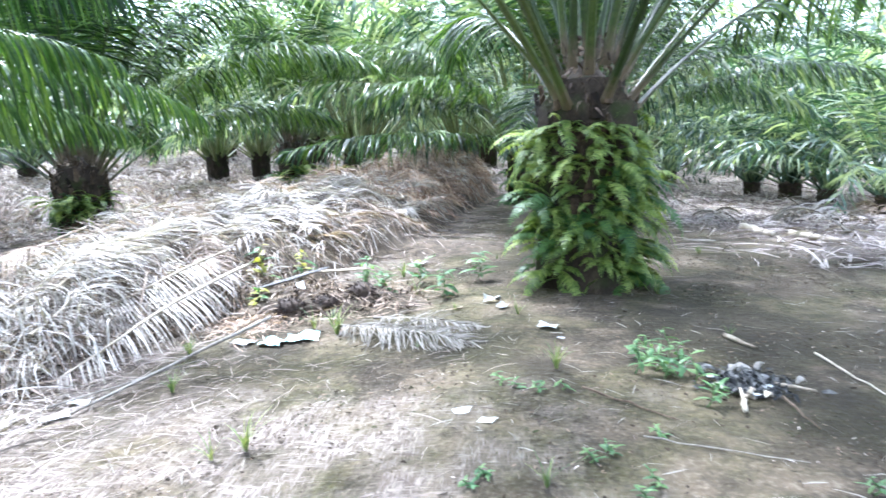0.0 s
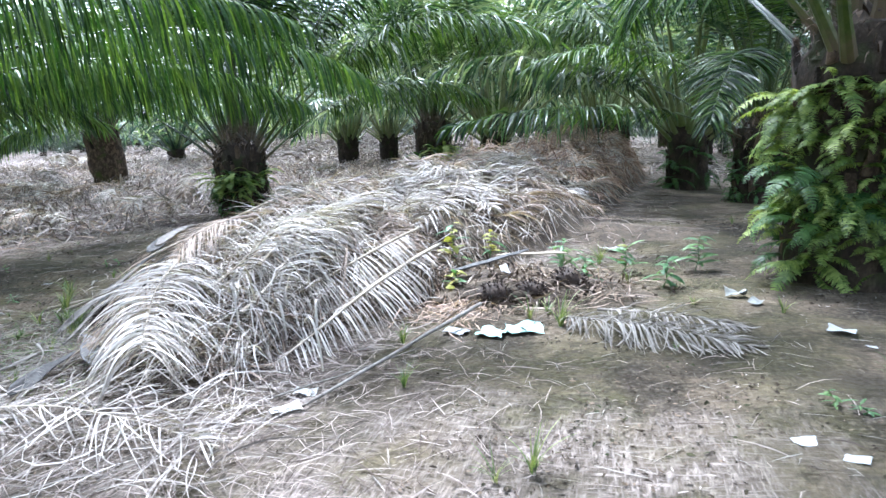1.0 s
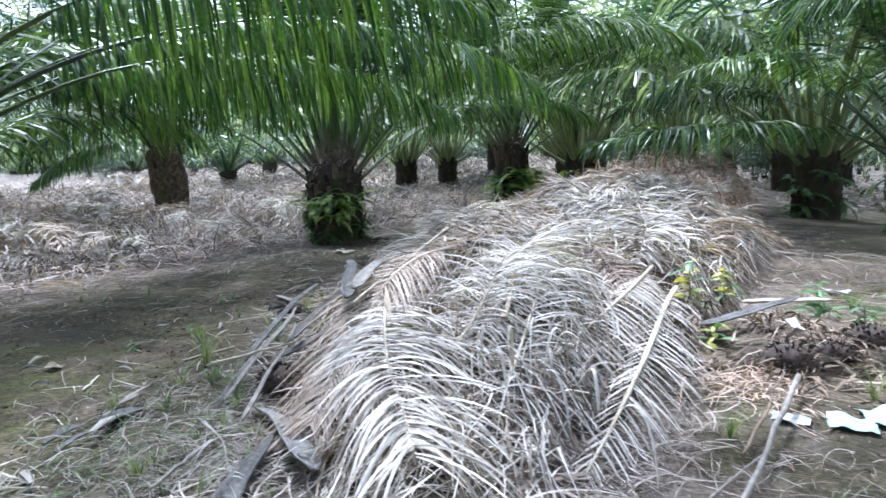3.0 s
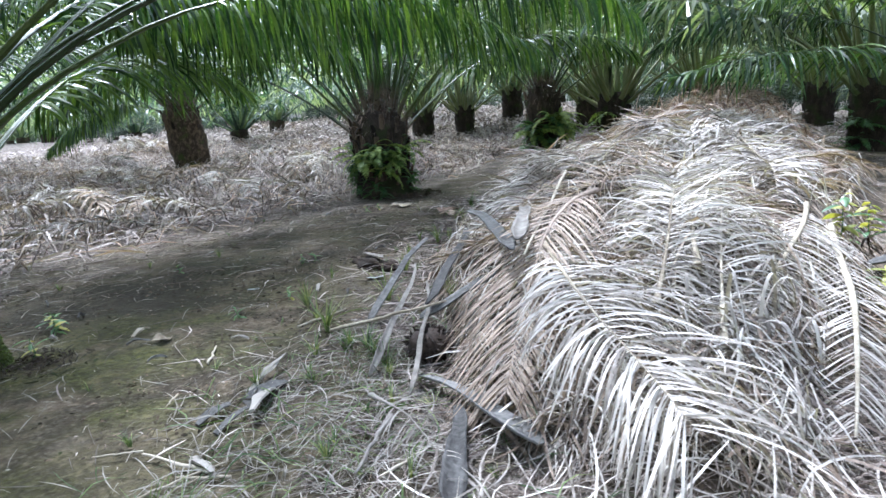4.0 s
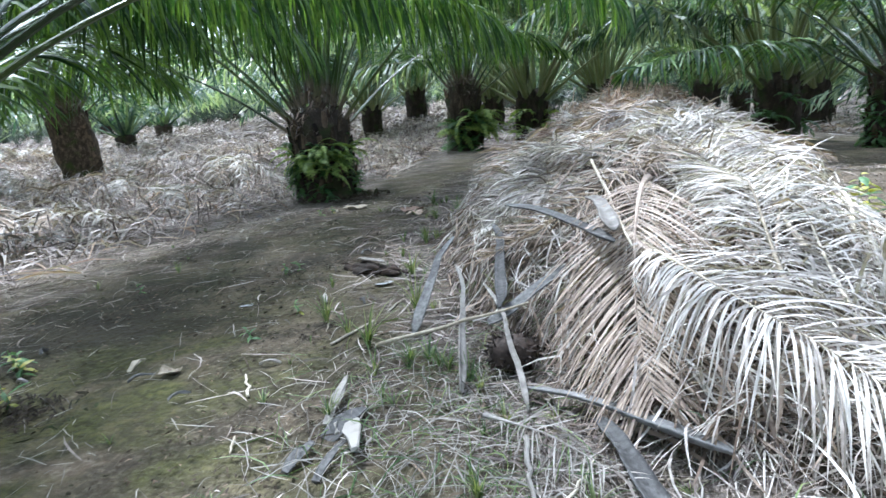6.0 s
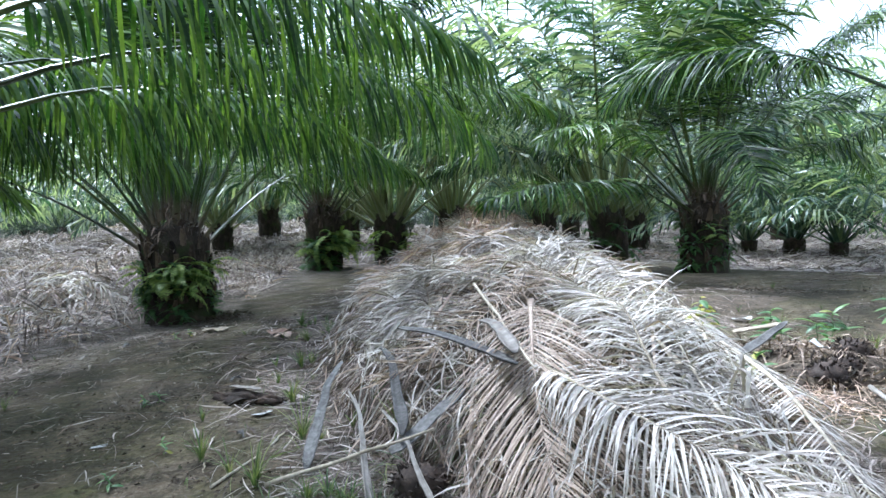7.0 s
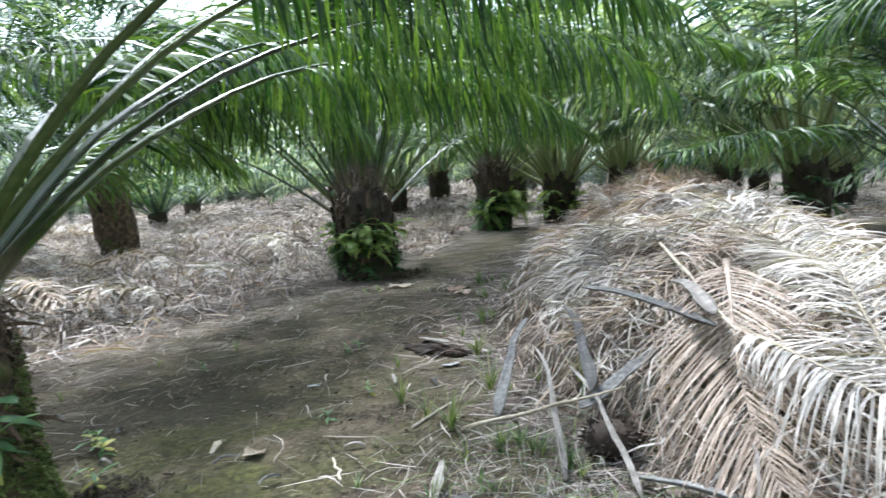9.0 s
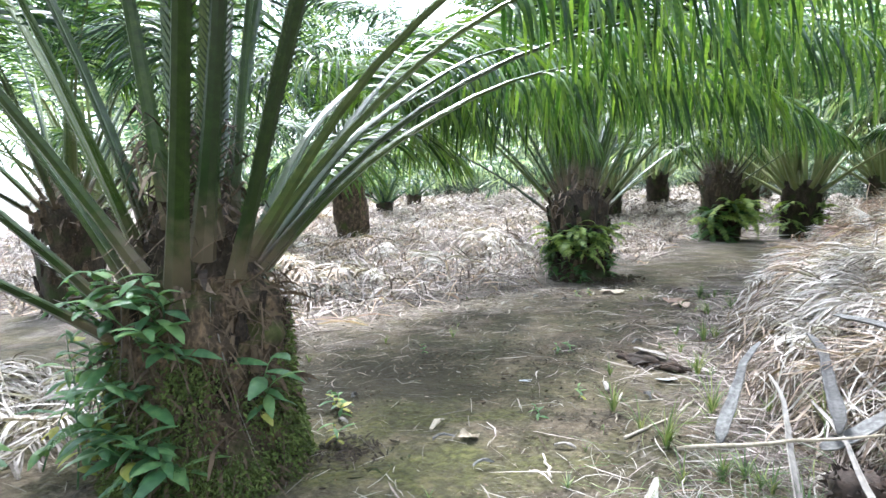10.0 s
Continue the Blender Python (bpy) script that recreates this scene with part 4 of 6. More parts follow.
dead_frond(4, curve_through([(-2.3, 7.1, 0.60), (-2.42, 6.57, 0.56), (-2.70, 5.95, 0.40), (-2.93, 5.34, 0.28), (-3.02, 5.0, 0.20)]), SILVER, "dead frond with a thin pale rachis on the pile's flank", 90, 5, 0.5, 0.8, 0.012, -0.26, thick=0.019, even=True, stray=0.07, sweep=(88, 80, 55), single=True, ruffle=0.05, order=0.5)
dead_frond(5, curve_through([(-2.95, 7.6, 0.70), (-3.1, 6.6, 0.66), (-3.22, 5.8, 0.56), (-3.25, 5.3, 0.44)]), SILVER, "silvery dead frond below the ridge of the pile", 90, 5, 0.5, 0.9, 0.012, 0.1, thick=0.03, stray=0.12, sweep=(84, 74, 45), single=True)
dead_frond(6, curve_through([(-4.3, 3.72, 0.05), (-3.6, 3.95, 0.07), (-2.9, 3.85, 0.08), (-2.35, 3.75, 0.05)]), SILVER, "flattened bleached frond on the ground before the pile", 70, 6, 0.6, 0.9, 0.010, 0.12, thick=0.014, ragged=0.4, stray=0.75, sweep=(55, 45, 30), single=True)
rng = np.random.default_rng(21)
for i in range(240):
    y = 5.1 + 17.5 * rng.random() ** 1.35
    c, w = np.interp(y, RIDGE_Y, RIDGE_X), np.interp(y, RIDGE_Y, RIDGE_W)
    x = c + w * rng.uniform(-0.75, 0.75)
    ang = radians(rng.choice([-90, 90]) + rng.normal(0, 42))
    ln = rng.uniform(1.2, 2.4)
    for _ in range(6):
        b = (x + ln * math.cos(ang), y + ln * math.sin(ang))
        if 4.9 < b[1] < 23.3 and float(pile_h(*b) - ground_z(*b)) > 0.08:
            break
        ang += radians(60)
    if min(y, b[1]) < 6.2 and min(x, b[0]) < -3.45:
        continue
    if min(y, b[1]) < 7.2 and max(x, b[0]) > -3.1 and rng.random() < 0.88:
        continue
    red = y > 13.0 and rng.random() < 0.65
    brown = rng.random() < 0.25
    mat, label = (RED, RED_LABEL) if red else (BROWN, BROWN_LABEL) if brown else (SILVER, SILVER_LABEL)
    near = y < 8
    dead_frond(300 + i, line_on((x, y), b, rng.uniform(0.03, 0.13), rng.uniform(0.02, 0.12), rng.uniform(0, 0.06), 14, rng.normal(0, 0.05)), mat, label, 130 if near else 60, 5 if near else 4, rng.uniform(0.38, 0.6), rng.uniform(0.4, 1.3), 0.0095 if near else 0.017, rng.uniform(0.0, 0.3), stray=0.15, thick=0.021)


# ---- loose litter ----
def strips(name, rng, xy, surface, length, width, lift, mat, label, category, k=4, curl=0.5):
    """Many loose dry strips that lie on a surface, as one object."""
    n = len(xy)
    a = rng.uniform(0, 2 * np.pi, n)
    ln = rng.uniform(*length, n)
    bend = rng.normal(0, curl, n)
    s = np.linspace(0, 1, k)
    ang = a[:, None] + bend[:, None] * s[None, :]
    step = ln[:, None] / (k - 1)
    x = xy[:, :1] + np.cumsum(np.cos(ang) * step, axis=1) - ln[:, None] * 0.5 * np.cos(a)[:, None]
    y = xy[:, 1:] + np.cumsum(np.sin(ang) * step, axis=1) - ln[:, None] * 0.5 * np.sin(a)[:, None]
    hi = rng.uniform(*lift, n) * (rng.random(n) ** 2)
    z = surface(x, y) + 0.012 + hi[:, None] * np.sin(np.pi * s)[None, :] + (rng.random(n) ** 3 * lift[1] * 0.7)[:, None] * s[None, :]
    pts = np.stack([x, y, z], axis=-1)
    d = unit(np.gradient(pts, axis=1))
    side = unit(np.cross(d, np.array([0, 0, 1.0])))
    turn = rng.normal(0, 0.5, n)[:, None, None]
    side = unit(side * np.cos(turn) + np.cross(d, side) * np.sin(turn))
    w = rng.uniform(*width, n)[:, None] * np.interp(s, [0, 0.3, 0.7, 1], [0.5, 1, 0.9, 0.25])[None, :]
    v, f = ribbons(pts, side, w)
    return tagged(new(name, raw_mesh(name, v, f, mat, False)), label, category, kind="stuff")


def box_points(rng, n, x0, x1, y0, y1, keep=None):
    xy = np.stack([rng.uniform(x0, x1, n), rng.uniform(y0, y1, n)], axis=-1)
    if keep is not None:
        xy = xy[rng.random(n) < keep(xy[:, 0], xy[:, 1])]
    return xy


def pile_points(rng, n, spread):
    y = 4.6 + 18.4 * rng.random(n) ** 1.35
    x = np.interp(y, RIDGE_Y, RIDGE_X) + np.interp(y, RIDGE_Y, RIDGE_W) * rng.uniform(-1, 1, n) * spread
    return np.stack([x, y], axis=-1)


rng = np.random.default_rng(77)
strips("loose_leaflet_litter", rng, pile_points(rng, 5000, 0.95), pile_h, (0.2, 0.6), (0.006, 0.014), (0.03, 0.26), SILVER, "loose bleached palm leaflets tangled over the pile", "leaf litter", 5, 0.7)
strips("brown_leaflet_litter", rng, pile_points(rng, 3500, 1.0), pile_h, (0.2, 0.6), (0.008, 0.02), (0.02, 0.18), BROWN, "loose brown palm leaflets tangled over the pile", "leaf litter", 6, 1.1)
far_red = pile_points(rng, 9000, 0.9)
far_red = far_red[far_red[:, 1] > 13.0]
strips("rusty_leaflet_litter", rng, far_red, pile_h, (0.25, 0.8), (0.012, 0.03), (0.05, 0.4), RED, "rusty brown dry leaflets on the far pile", "leaf litter", 5, 1.0)
strips("straw_at_pile_foot", rng, pile_points(rng, 7000, 1.5), pile_h, (0.1, 0.42), (0.004, 0.013), (0.005, 0.06), STRAW_DIM, "dry straw strewn round the foot of the pile", "straw", 4, 0.9)
front = box_points(rng, 10500, -4.8, 0.8, 2.0, 5.4, lambda x, y: 0.05 + 0.85 * ease(-0.4, -2.6, x))
strips("straw_before_pile", rng, front, pile_h, (0.05, 0.3), (0.0025, 0.007), (0.003, 0.035), STRAW_DIM, "pale dry straw and leaflets on the trodden soil", "straw", 4, 0.45)
fallen = box_points(rng, 520, -4.3, -2.2, 3.3, 4.7)
strips("fallen_leaflets", rng, fallen, pile_h, (0.25, 0.7), (0.005, 0.011), (0.01, 0.10), SILVER, "curved bleached leaflets fallen before the pile", "leaf litter", 7, 1.3)
track = box_points(rng, 3000, -9.5, 4.5, 2.0, 13.0)
strips("sparse_straw", rng, track, pile_h, (0.04, 0.24), (0.002, 0.008), (0.002, 0.02), GREY, "scattered straw on bare trodden soil", "straw", 3, 0.2)
band = box_points(rng, 5000, -10.5, -5.0, 6.0, 11.5, lambda x, y: ease(-2.6, 0.6, (-8.6 - x) + 0.32 * (y - 10)))
strips("thin_straw", rng, band, ground_z, (0.06, 0.3), (0.003, 0.009), (0.003, 0.035), STRAW_DIM, "thin straw at the edge of the bare soil", "straw", 4, 0.4)
brown_left = box_points(rng, 4000, -26, -7.0, 7.0, 30.0, lambda x, y: ease(-0.4, 1.2, (-8.6 - x) + 0.32 * (y - 10)))
strips("brown_straw_field", rng, brown_left, ground_z, (0.2, 0.8), (0.012, 0.035), (0.02, 0.3), RED, "brown dry leaflets among the straw between the rows", "straw", 4, 0.9)
left = box_points(rng, 30000, -26, -7.0, 7.0, 30.0, lambda x, y: ease(-0.4, 1.2, (-8.6 - x) + 0.32 * (y - 10)))
strips("straw_field", rng, left, ground_z, (0.2, 0.8), (0.012, 0.032), (0.03, 0.42), STRAW, "thick bed of bleached straw between the palm rows", "straw", 4, 0.9)
right = box_points(rng, 9000, 3.0, 16.0, 8.0, 24.0, lambda x, y: ease(3.0, 5.0, x))
strips("straw_field", rng, right, ground_z, (0.2, 0.8), (0.012, 0.035), (0.02, 0.2), STRAW, "bed of pale straw beyond the bare soil", "straw", 4, 0.9)
hill = box_points(rng, 16000, -36, 0, 28.0, 46.0)
strips("straw_field", rng, hill, ground_z, (0.4, 1.1), (0.03, 0.07), (0.05, 0.5), STRAW, "heaped pale straw on the far rise", "straw", 4, 0.9)
back = box_points(rng, 16000, -45, 20, 20.0, 50.0)
strips("straw_field", rng, back, ground_z, (0.3, 1.0), (0.02, 0.05), (0.03, 0.3), STRAW, "pale straw under the far palm rows", "straw", 3, 0.9)

# dead fronds strewn flat in the straw of the next rows
flat_rng = np.random.default_rng(31)
for i in range(46):
    if i < 34:
        x, y = flat_rng.uniform(-22, -9.0), flat_rng.uniform(8.5, 26)
        if (-8.6 - x) + 0.32 * (y - 10) < 0.8:
            x -= 4.0
    else:
        x, y = flat_rng.uniform(4.2, 12.0), flat_rng.uniform(9.5, 20)
    a, ln = flat_rng.uniform(0, 2 * np.pi), flat_rng.uniform(1.6, 3.0)
    line = line_on((x, y), (x + ln * math.cos(a), y + ln * math.sin(a)), 0.06, 0.12, flat_rng.uniform(0, 0.3), 10, flat_rng.normal(0, 0.06), ground_z)
    dead_frond(600 + i, line, GREY if flat_rng.random() < 0.6 else BROWN, "bleached dead frond lying flat in the straw", 44, 4, 0.6, 1.4, 0.032, 0.35, surface=ground_z, stray=0.35, group="dead fronds in the straw")


# ---- ferns and weeds ----
def fern_frond_mesh(seed, length, e0, droop, mat, pairs=24, leaf=0.085):
    rng = np.random.default_rng(seed)
    line = rachis_line(length, e0, droop, rng.normal(0, 0.06), 9)
    stem = tube(line, np.linspace(0.005, 0.0015, 9), 3)
    out = [stem]
    for sign in (-1, 1):
        t = np.linspace(0.12, 0.99, pairs)
        p, d = along(line, t)
        side = unit(np.cross(d, np.array([0, 0, 1.0]))) * sign
        u = (t - 0.12) / 0.87
        ln = leaf * length / 0.55 * np.interp(u, [0, 0.25, 0.6, 1], [0.6, 1, 0.85, 0.15]) * rng.uniform(0.85, 1.1, pairs)
        dd = unit(side + d * 0.35 + rng.normal(0, 0.1, (pairs, 3)))
        mid = p + dd * (ln * 0.5)[:, None]
        tip = p + dd * ln[:, None] + np.array([0, 0, -1.0]) * (ln * 0.22)[:, None]
        pts = np.stack([p, mid, tip], axis=1)
        w = (ln * 0.30)[:, None] * np.array([[0.9, 1.0, 0.3]])
        out.append(ribbons(pts, np.repeat(d[:, None], 3, axis=1), w))
    v, f = joined(out)
    return raw_mesh("fern_frond", v, f, mat, False)


FERN_SHAPES = ((0.5, 24, 110), (0.62, 2, 84), (0.42, 38, 130), (0.7, 8, 92))
FERNS = [fern_frond_mesh(800 + i, *s, FERN) for i, s in enumerate(FERN_SHAPES)]
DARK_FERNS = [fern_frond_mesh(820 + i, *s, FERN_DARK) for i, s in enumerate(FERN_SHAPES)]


def fern(palm_xy, azimuth, z, radius, seed, meshes, count, size, label):
    rng = np.random.default_rng(seed)
    px, py = palm_xy
    a = radians(azimuth)
    f = thing("fern", (px + radius * math.cos(a), py + radius * math.sin(a), float(ground_z(px, py)) + z), label, "fern", "ferns on the palm trunks")
    for i in range(count):
        yaw = azimuth + (i / max(1, count - 1) - 0.5) * 190 + rng.normal(0, 14)
        part("fern_frond", meshes[rng.integers(0, len(meshes))], f, pose(rng.normal(0, 0.03), rng.normal(0, 0.03), rng.normal(0, 0.05), rng.normal(0, 18), rng.normal(0, 16), yaw) @ Matrix.Scale(size * rng.uniform(0.75, 1.2), 4))
    return f


def ferns_on(xy, radius, spots, meshes, seed, label, size=1.0, count=7):
    for i, (az, z) in enumerate(spots):
        fern(xy, az, z, radius, seed + i, meshes, count, size, label)


fr = np.random.default_rng(9)
BRIGHT = "bright green sword fern growing from the palm trunk"
DIM = "shade-darkened green fern growing low on the palm trunk"
ferns_on((1.55, 7.5), 0.43, [(fr.uniform(150, 390), z) for z in np.linspace(0.2, 1.7, 42)], FERNS, 1000, BRIGHT, 0.86, 8)
ferns_on((1.55, 7.5), 0.46, [(225 + 17.0 * (i * 5 % 6), z) for i, z in enumerate(np.linspace(0.2, 1.75, 18))], FERNS, 1050, BRIGHT, 0.62, 8)
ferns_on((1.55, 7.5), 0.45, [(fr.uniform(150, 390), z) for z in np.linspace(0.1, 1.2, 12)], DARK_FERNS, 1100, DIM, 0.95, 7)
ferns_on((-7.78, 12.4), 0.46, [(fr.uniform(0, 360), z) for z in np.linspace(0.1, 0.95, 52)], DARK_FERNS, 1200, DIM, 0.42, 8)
ferns_on((-7.78, 12.4), 0.5, [(-74, 0.85), (-66, 0.72), (-58, 0.82), (-78, 0.6), (-70, 0.5), (-50, 0.6), (-100, 0.7), (-20, 0.75), (-130, 0.75)], FERNS, 1300, BRIGHT, 0.86, 7)
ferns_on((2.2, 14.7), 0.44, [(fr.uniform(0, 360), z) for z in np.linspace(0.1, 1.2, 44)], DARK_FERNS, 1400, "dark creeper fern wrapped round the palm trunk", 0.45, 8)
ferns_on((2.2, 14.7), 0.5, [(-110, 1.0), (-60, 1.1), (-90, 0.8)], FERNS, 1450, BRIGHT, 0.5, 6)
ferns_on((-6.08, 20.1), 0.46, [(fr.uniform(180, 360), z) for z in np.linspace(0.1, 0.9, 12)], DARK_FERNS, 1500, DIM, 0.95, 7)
ferns_on((-6.08, 20.1), 0.55, [(-40, 0.8), (-20, 0.6), (-60, 0.9), (-30, 1.0), (0, 0.7), (-110, 0.6)], FERNS, 1550, BRIGHT, 1.25, 10)
ferns_on((-4.2, 21.0), 0.46, [(fr.uniform(180, 360), z) for z in np.linspace(0.1, 0.9, 9)], FERNS, 1600, BRIGHT, 0.9, 7)
ferns_on((1.15, 17.4), 0.46, [(fr.uniform(180, 360), z) for z in np.linspace(0.1, 0.9, 6)], DARK_FERNS, 1650, DIM, 0.9, 7)


def leaf_mesh(name, length, width, mat, droop=0.35, k=6):
    s = np.linspace(0, 1, k)
    pts = np.stack([s * length, 0 * s, 0.12 * length * np.sin(np.pi * s * 0.8) - droop * length * s ** 2], axis=-1)[None]
    w = (width * np.sin(np.pi * np.clip(s, 0.04, 0.985)) ** 0.75)[None]
    side = np.repeat(np.array([[[0, 1.0, 0]]]), k, axis=1)
    v, f = ribbons(pts, side, w, 0.16)
    return raw_mesh(name, v, f, mat)


LEAVES = [leaf_mesh("leaf", 0.17, 0.062, WEED), leaf_mesh("leaf", 0.13, 0.055, WEED, 0.5), leaf_mesh("leaf", 0.21, 0.05, WEED, 0.2), leaf_mesh("leaf", 0.12, 0.06, WEED_YELLOW, 0.4)]


def weed(at, seed, height, leaves, size, label, lean=(0.0, 0.0), yellow=0.0, category="weed", name="weed"):
    """A broad-leaved herb: a thin stem with leaves in whorls."""
    rng = np.random.default_rng(seed)
    w = thing(name, at, label, category, "weeds of the plantation")
    k = 7
    s = np.linspace(0, 1, k)
    line = np.stack([lean[0] * s ** 1.4 + 0.02 * np.sin(5 * s), lean[1] * s ** 1.4, height * s], axis=-1)
    v, f = tube(line, np.linspace(0.006, 0.002, k), 5)
    part("stem", raw_mesh("stem", v, f, WEED), w)
    for i in range(leaves):
        t = 0.15 + 0.85 * (i + 0.5) / leaves
        p, d = along(line, np.array([t]))
        me = LEAVES[3] if rng.random() < yellow else LEAVES[rng.integers(0, 3)]
        part("leaf", me, w, pose(*p[0], rng.normal(0, 12), rng.uniform(-35, 15), i * 137.5 + rng.normal(0, 20)) @ Matrix.Scale(size * rng.uniform(0.7, 1.15) * (1.1 - 0.4 * t), 4))
    return w


def tuft_mesh(seed, blades, length, spread):
    rng = np.random.default_rng(seed)
    a = rng.uniform(0, 2 * np.pi, blades)
    k = 5
    s = np.linspace(0, 1, k)
    ln = length * rng.uniform(0.5, 1.1, blades)
    out = spread * rng.uniform(0.3, 1.2, blades)
    r = 0.02 * rng.random(blades)[:, None] + (out * ln)[:, None] * s[None] ** 1.6
    z = ln[:, None] * (s[None] - 0.35 * out[:, None] * s[None] ** 2.5)
    pts = np.stack([r * np.cos(a)[:, None], r * np.sin(a)[:, None], z], axis=-1)
    tang = np.stack([-np.sin(a), np.cos(a), 0 * a], axis=-1)
    w = (0.010 * rng.uniform(0.6, 1.2, blades))[:, None] * np.array([[0.7, 1, 0.9, 0.6, 0.1]])
    v, f = ribbons(pts, np.repeat(tang[:, None], k, axis=1), w)
    return raw_mesh("grass_tuft", v, f, GRASS, False)


TUFTS = [tuft_mesh(60 + i, n, ln, sp) for i, (n, ln, sp) in enumerate(((16, 0.22, 0.8), (24, 0.32, 0.7), (12, 0.16, 1.0)))]


def tuft(x, y, i, size=1.0, label="small tuft of green grass on bare soil"):
    ob = new("grass_tuft", TUFTS[i % 3])
    ob.matrix_world = pose(x, y, float(pile_h(x, y)), 0, 0, i * 77.0) @ Matrix.Scale(size, 4)
    return tagged(ob, label, "grass", "grass tufts")


gr = np.random.default_rng(15)
for i in range(34):
    x, y = gr.uniform(-9, 3.5), gr.uniform(2.6, 11)
    if float(pile_h(x, y) - ground_z(x, y)) > 0.06:
        continue
    tuft(x, y, i, gr.uniform(0.3, 0.75))


def undergrowth(seed, count, x0, x1, y0, y1, height, blades=16):
    """Far, pale undergrowth of ferns and seedlings between the rows, as one object."""
    rng = np.random.default_rng(seed)
    c = np.stack([rng.uniform(x0, x1, count), rng.uniform(y0, y1, count)], axis=-1)
    n = len(c)
    wave = 0.55 + 0.5 * np.sin(c[:, 0] * 0.31 + 1.0) * np.sin(c[:, 1] * 0.4 + c[:, 0] * 0.13) + 0.3 * np.sin(c[:, 0] * 0.83)
    hgt = height * rng.uniform(0.35, 1.2, n) * np.clip(wave, 0.2, 1.4)
    a = rng.uniform(0, 2 * np.pi, (n, blades))
    s = np.linspace(0, 1, 4)
    e = rng.uniform(0.25, 1.3, (n, blades))
    ln = hgt[:, None] * rng.uniform(0.5, 1.1, (n, blades))
    r = (ln * np.cos(e))[..., None] * s + 0.1
    z = (ln * np.sin(e))[..., None] * s - 0.45 * ln[..., None] * s ** 2 * np.cos(e)[..., None] + 0.02
    x = c[:, 0, None, None] + r * np.cos(a)[..., None]
    y = c[:, 1, None, None] + r * np.sin(a)[..., None]
    pts = np.stack([x, y, ground_z(x, y) + np.maximum(z, 0.02)], axis=-1).reshape(-1, 4, 3)
    tang = np.stack([-np.sin(a), np.cos(a), 0 * a], axis=-1).reshape(-1, 1, 3)
    w = (ln * rng.uniform(0.05, 0.12, ln.shape)).reshape(-1, 1) * np.array([[0.5, 1, 0.8, 0.1]])
    v, f = ribbons(pts, np.repeat(tang, 4, axis=1), w)
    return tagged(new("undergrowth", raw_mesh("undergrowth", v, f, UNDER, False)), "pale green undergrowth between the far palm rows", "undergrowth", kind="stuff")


undergrowth(3, 1100, -110, 80, 42, 66, 0.9, 14)
undergrowth(4, 2200, -130, 100, 70, 96, 3.0, 16)
undergrowth(5, 160, 6, 26, 26, 40, 0.8)


# ---- small things ----
def on_ground(x, y, lift=0.0):
    return (x, y, float(pile_h(x, y)) + lift)


def sheet(name, at, w, d, seed, mat, label, category, crumple=0.03, turn=0.0, cells=7, group=""):
    """A crumpled sheet of paper or plastic with a little thickness."""
    rng = np.random.default_rng(seed)
    g = np.linspace(-0.5, 0.5, cells)
    X, Y = np.meshgrid(g * w, g * d)
    cut = 1 - 0.12 * rng.random(X.shape) * (np.maximum(np.abs(X / w), np.abs(Y / d)) > 0.45)
    X, Y = X * cut, Y * cut
    Z = np.array([[0.75 * smooth_noise(x + seed, y, 0.09, 1.0 + seed * 0.1) for x, y in zip(a, b)] for a, b in zip(X, Y)]) * crumple + crumple * 0.5 + 0.006
    top = np.stack([X, Y, Z], axis=-1).reshape(-1, 3)
    n = cells
    i = np.arange(n - 1)[:, None] * n + np.arange(n - 1)[None, :]
    f = np.stack([i, i + 1, i + n + 1, i + n], axis=-1).reshape(-1, 4)
    low = top - np.array([0, 0, 0.002])
    edge = [k for k in range(n)] + [n * k + n - 1 for k in range(1, n)] + [n * (n - 1) + k for k in range(n - 2, -1, -1)] + [n * k for k in range(n - 2, 0, -1)]
    rim = [(edge[k], edge[(k + 1) % len(edge)], edge[(k + 1) % len(edge)] + n * n, edge[k] + n * n) for k in range(len(edge))]
    faces = [tuple(q) for q in f.tolist()] + [tuple(q[::-1]) for q in (f + n * n).tolist()] + rim
    ob = new(name, raw_mesh(name, np.concatenate([top, low]), faces, mat, False))
    ob.matrix_world = pose(*at, 0, 0, turn)
    return tagged(ob, label, category, group)


def stick(a, b, radius, mat, label, seed, wobble=0.007, name="stick", category="stick"):
    """A bent, tapering stick from a to b."""
    rng, k = np.random.default_rng(seed), 9
    s = np.linspace(0, 1, k)
    line = np.array(a)[None] * (1 - s[:, None]) + np.array(b)[None] * s[:, None]
    wob = rng.normal(0, wobble, (k, 3)) * np.sin(np.pi * s)[:, None]
    line = line + wob * np.array([1, 1, 0.25])
    o = line[0].copy()
    v, f = tube(line - o, radius * (1 - 0.5 * s) * rng.uniform(0.88, 1.12, k), 8)
    faces = [tuple(q) for q in f.tolist()] + [tuple(range(8))[::-1], tuple((k - 1) * 8 + np.arange(8))]
    ob = new(name, raw_mesh(name, v, faces, mat))
    ob.location = o
    return tagged(ob, label, category)


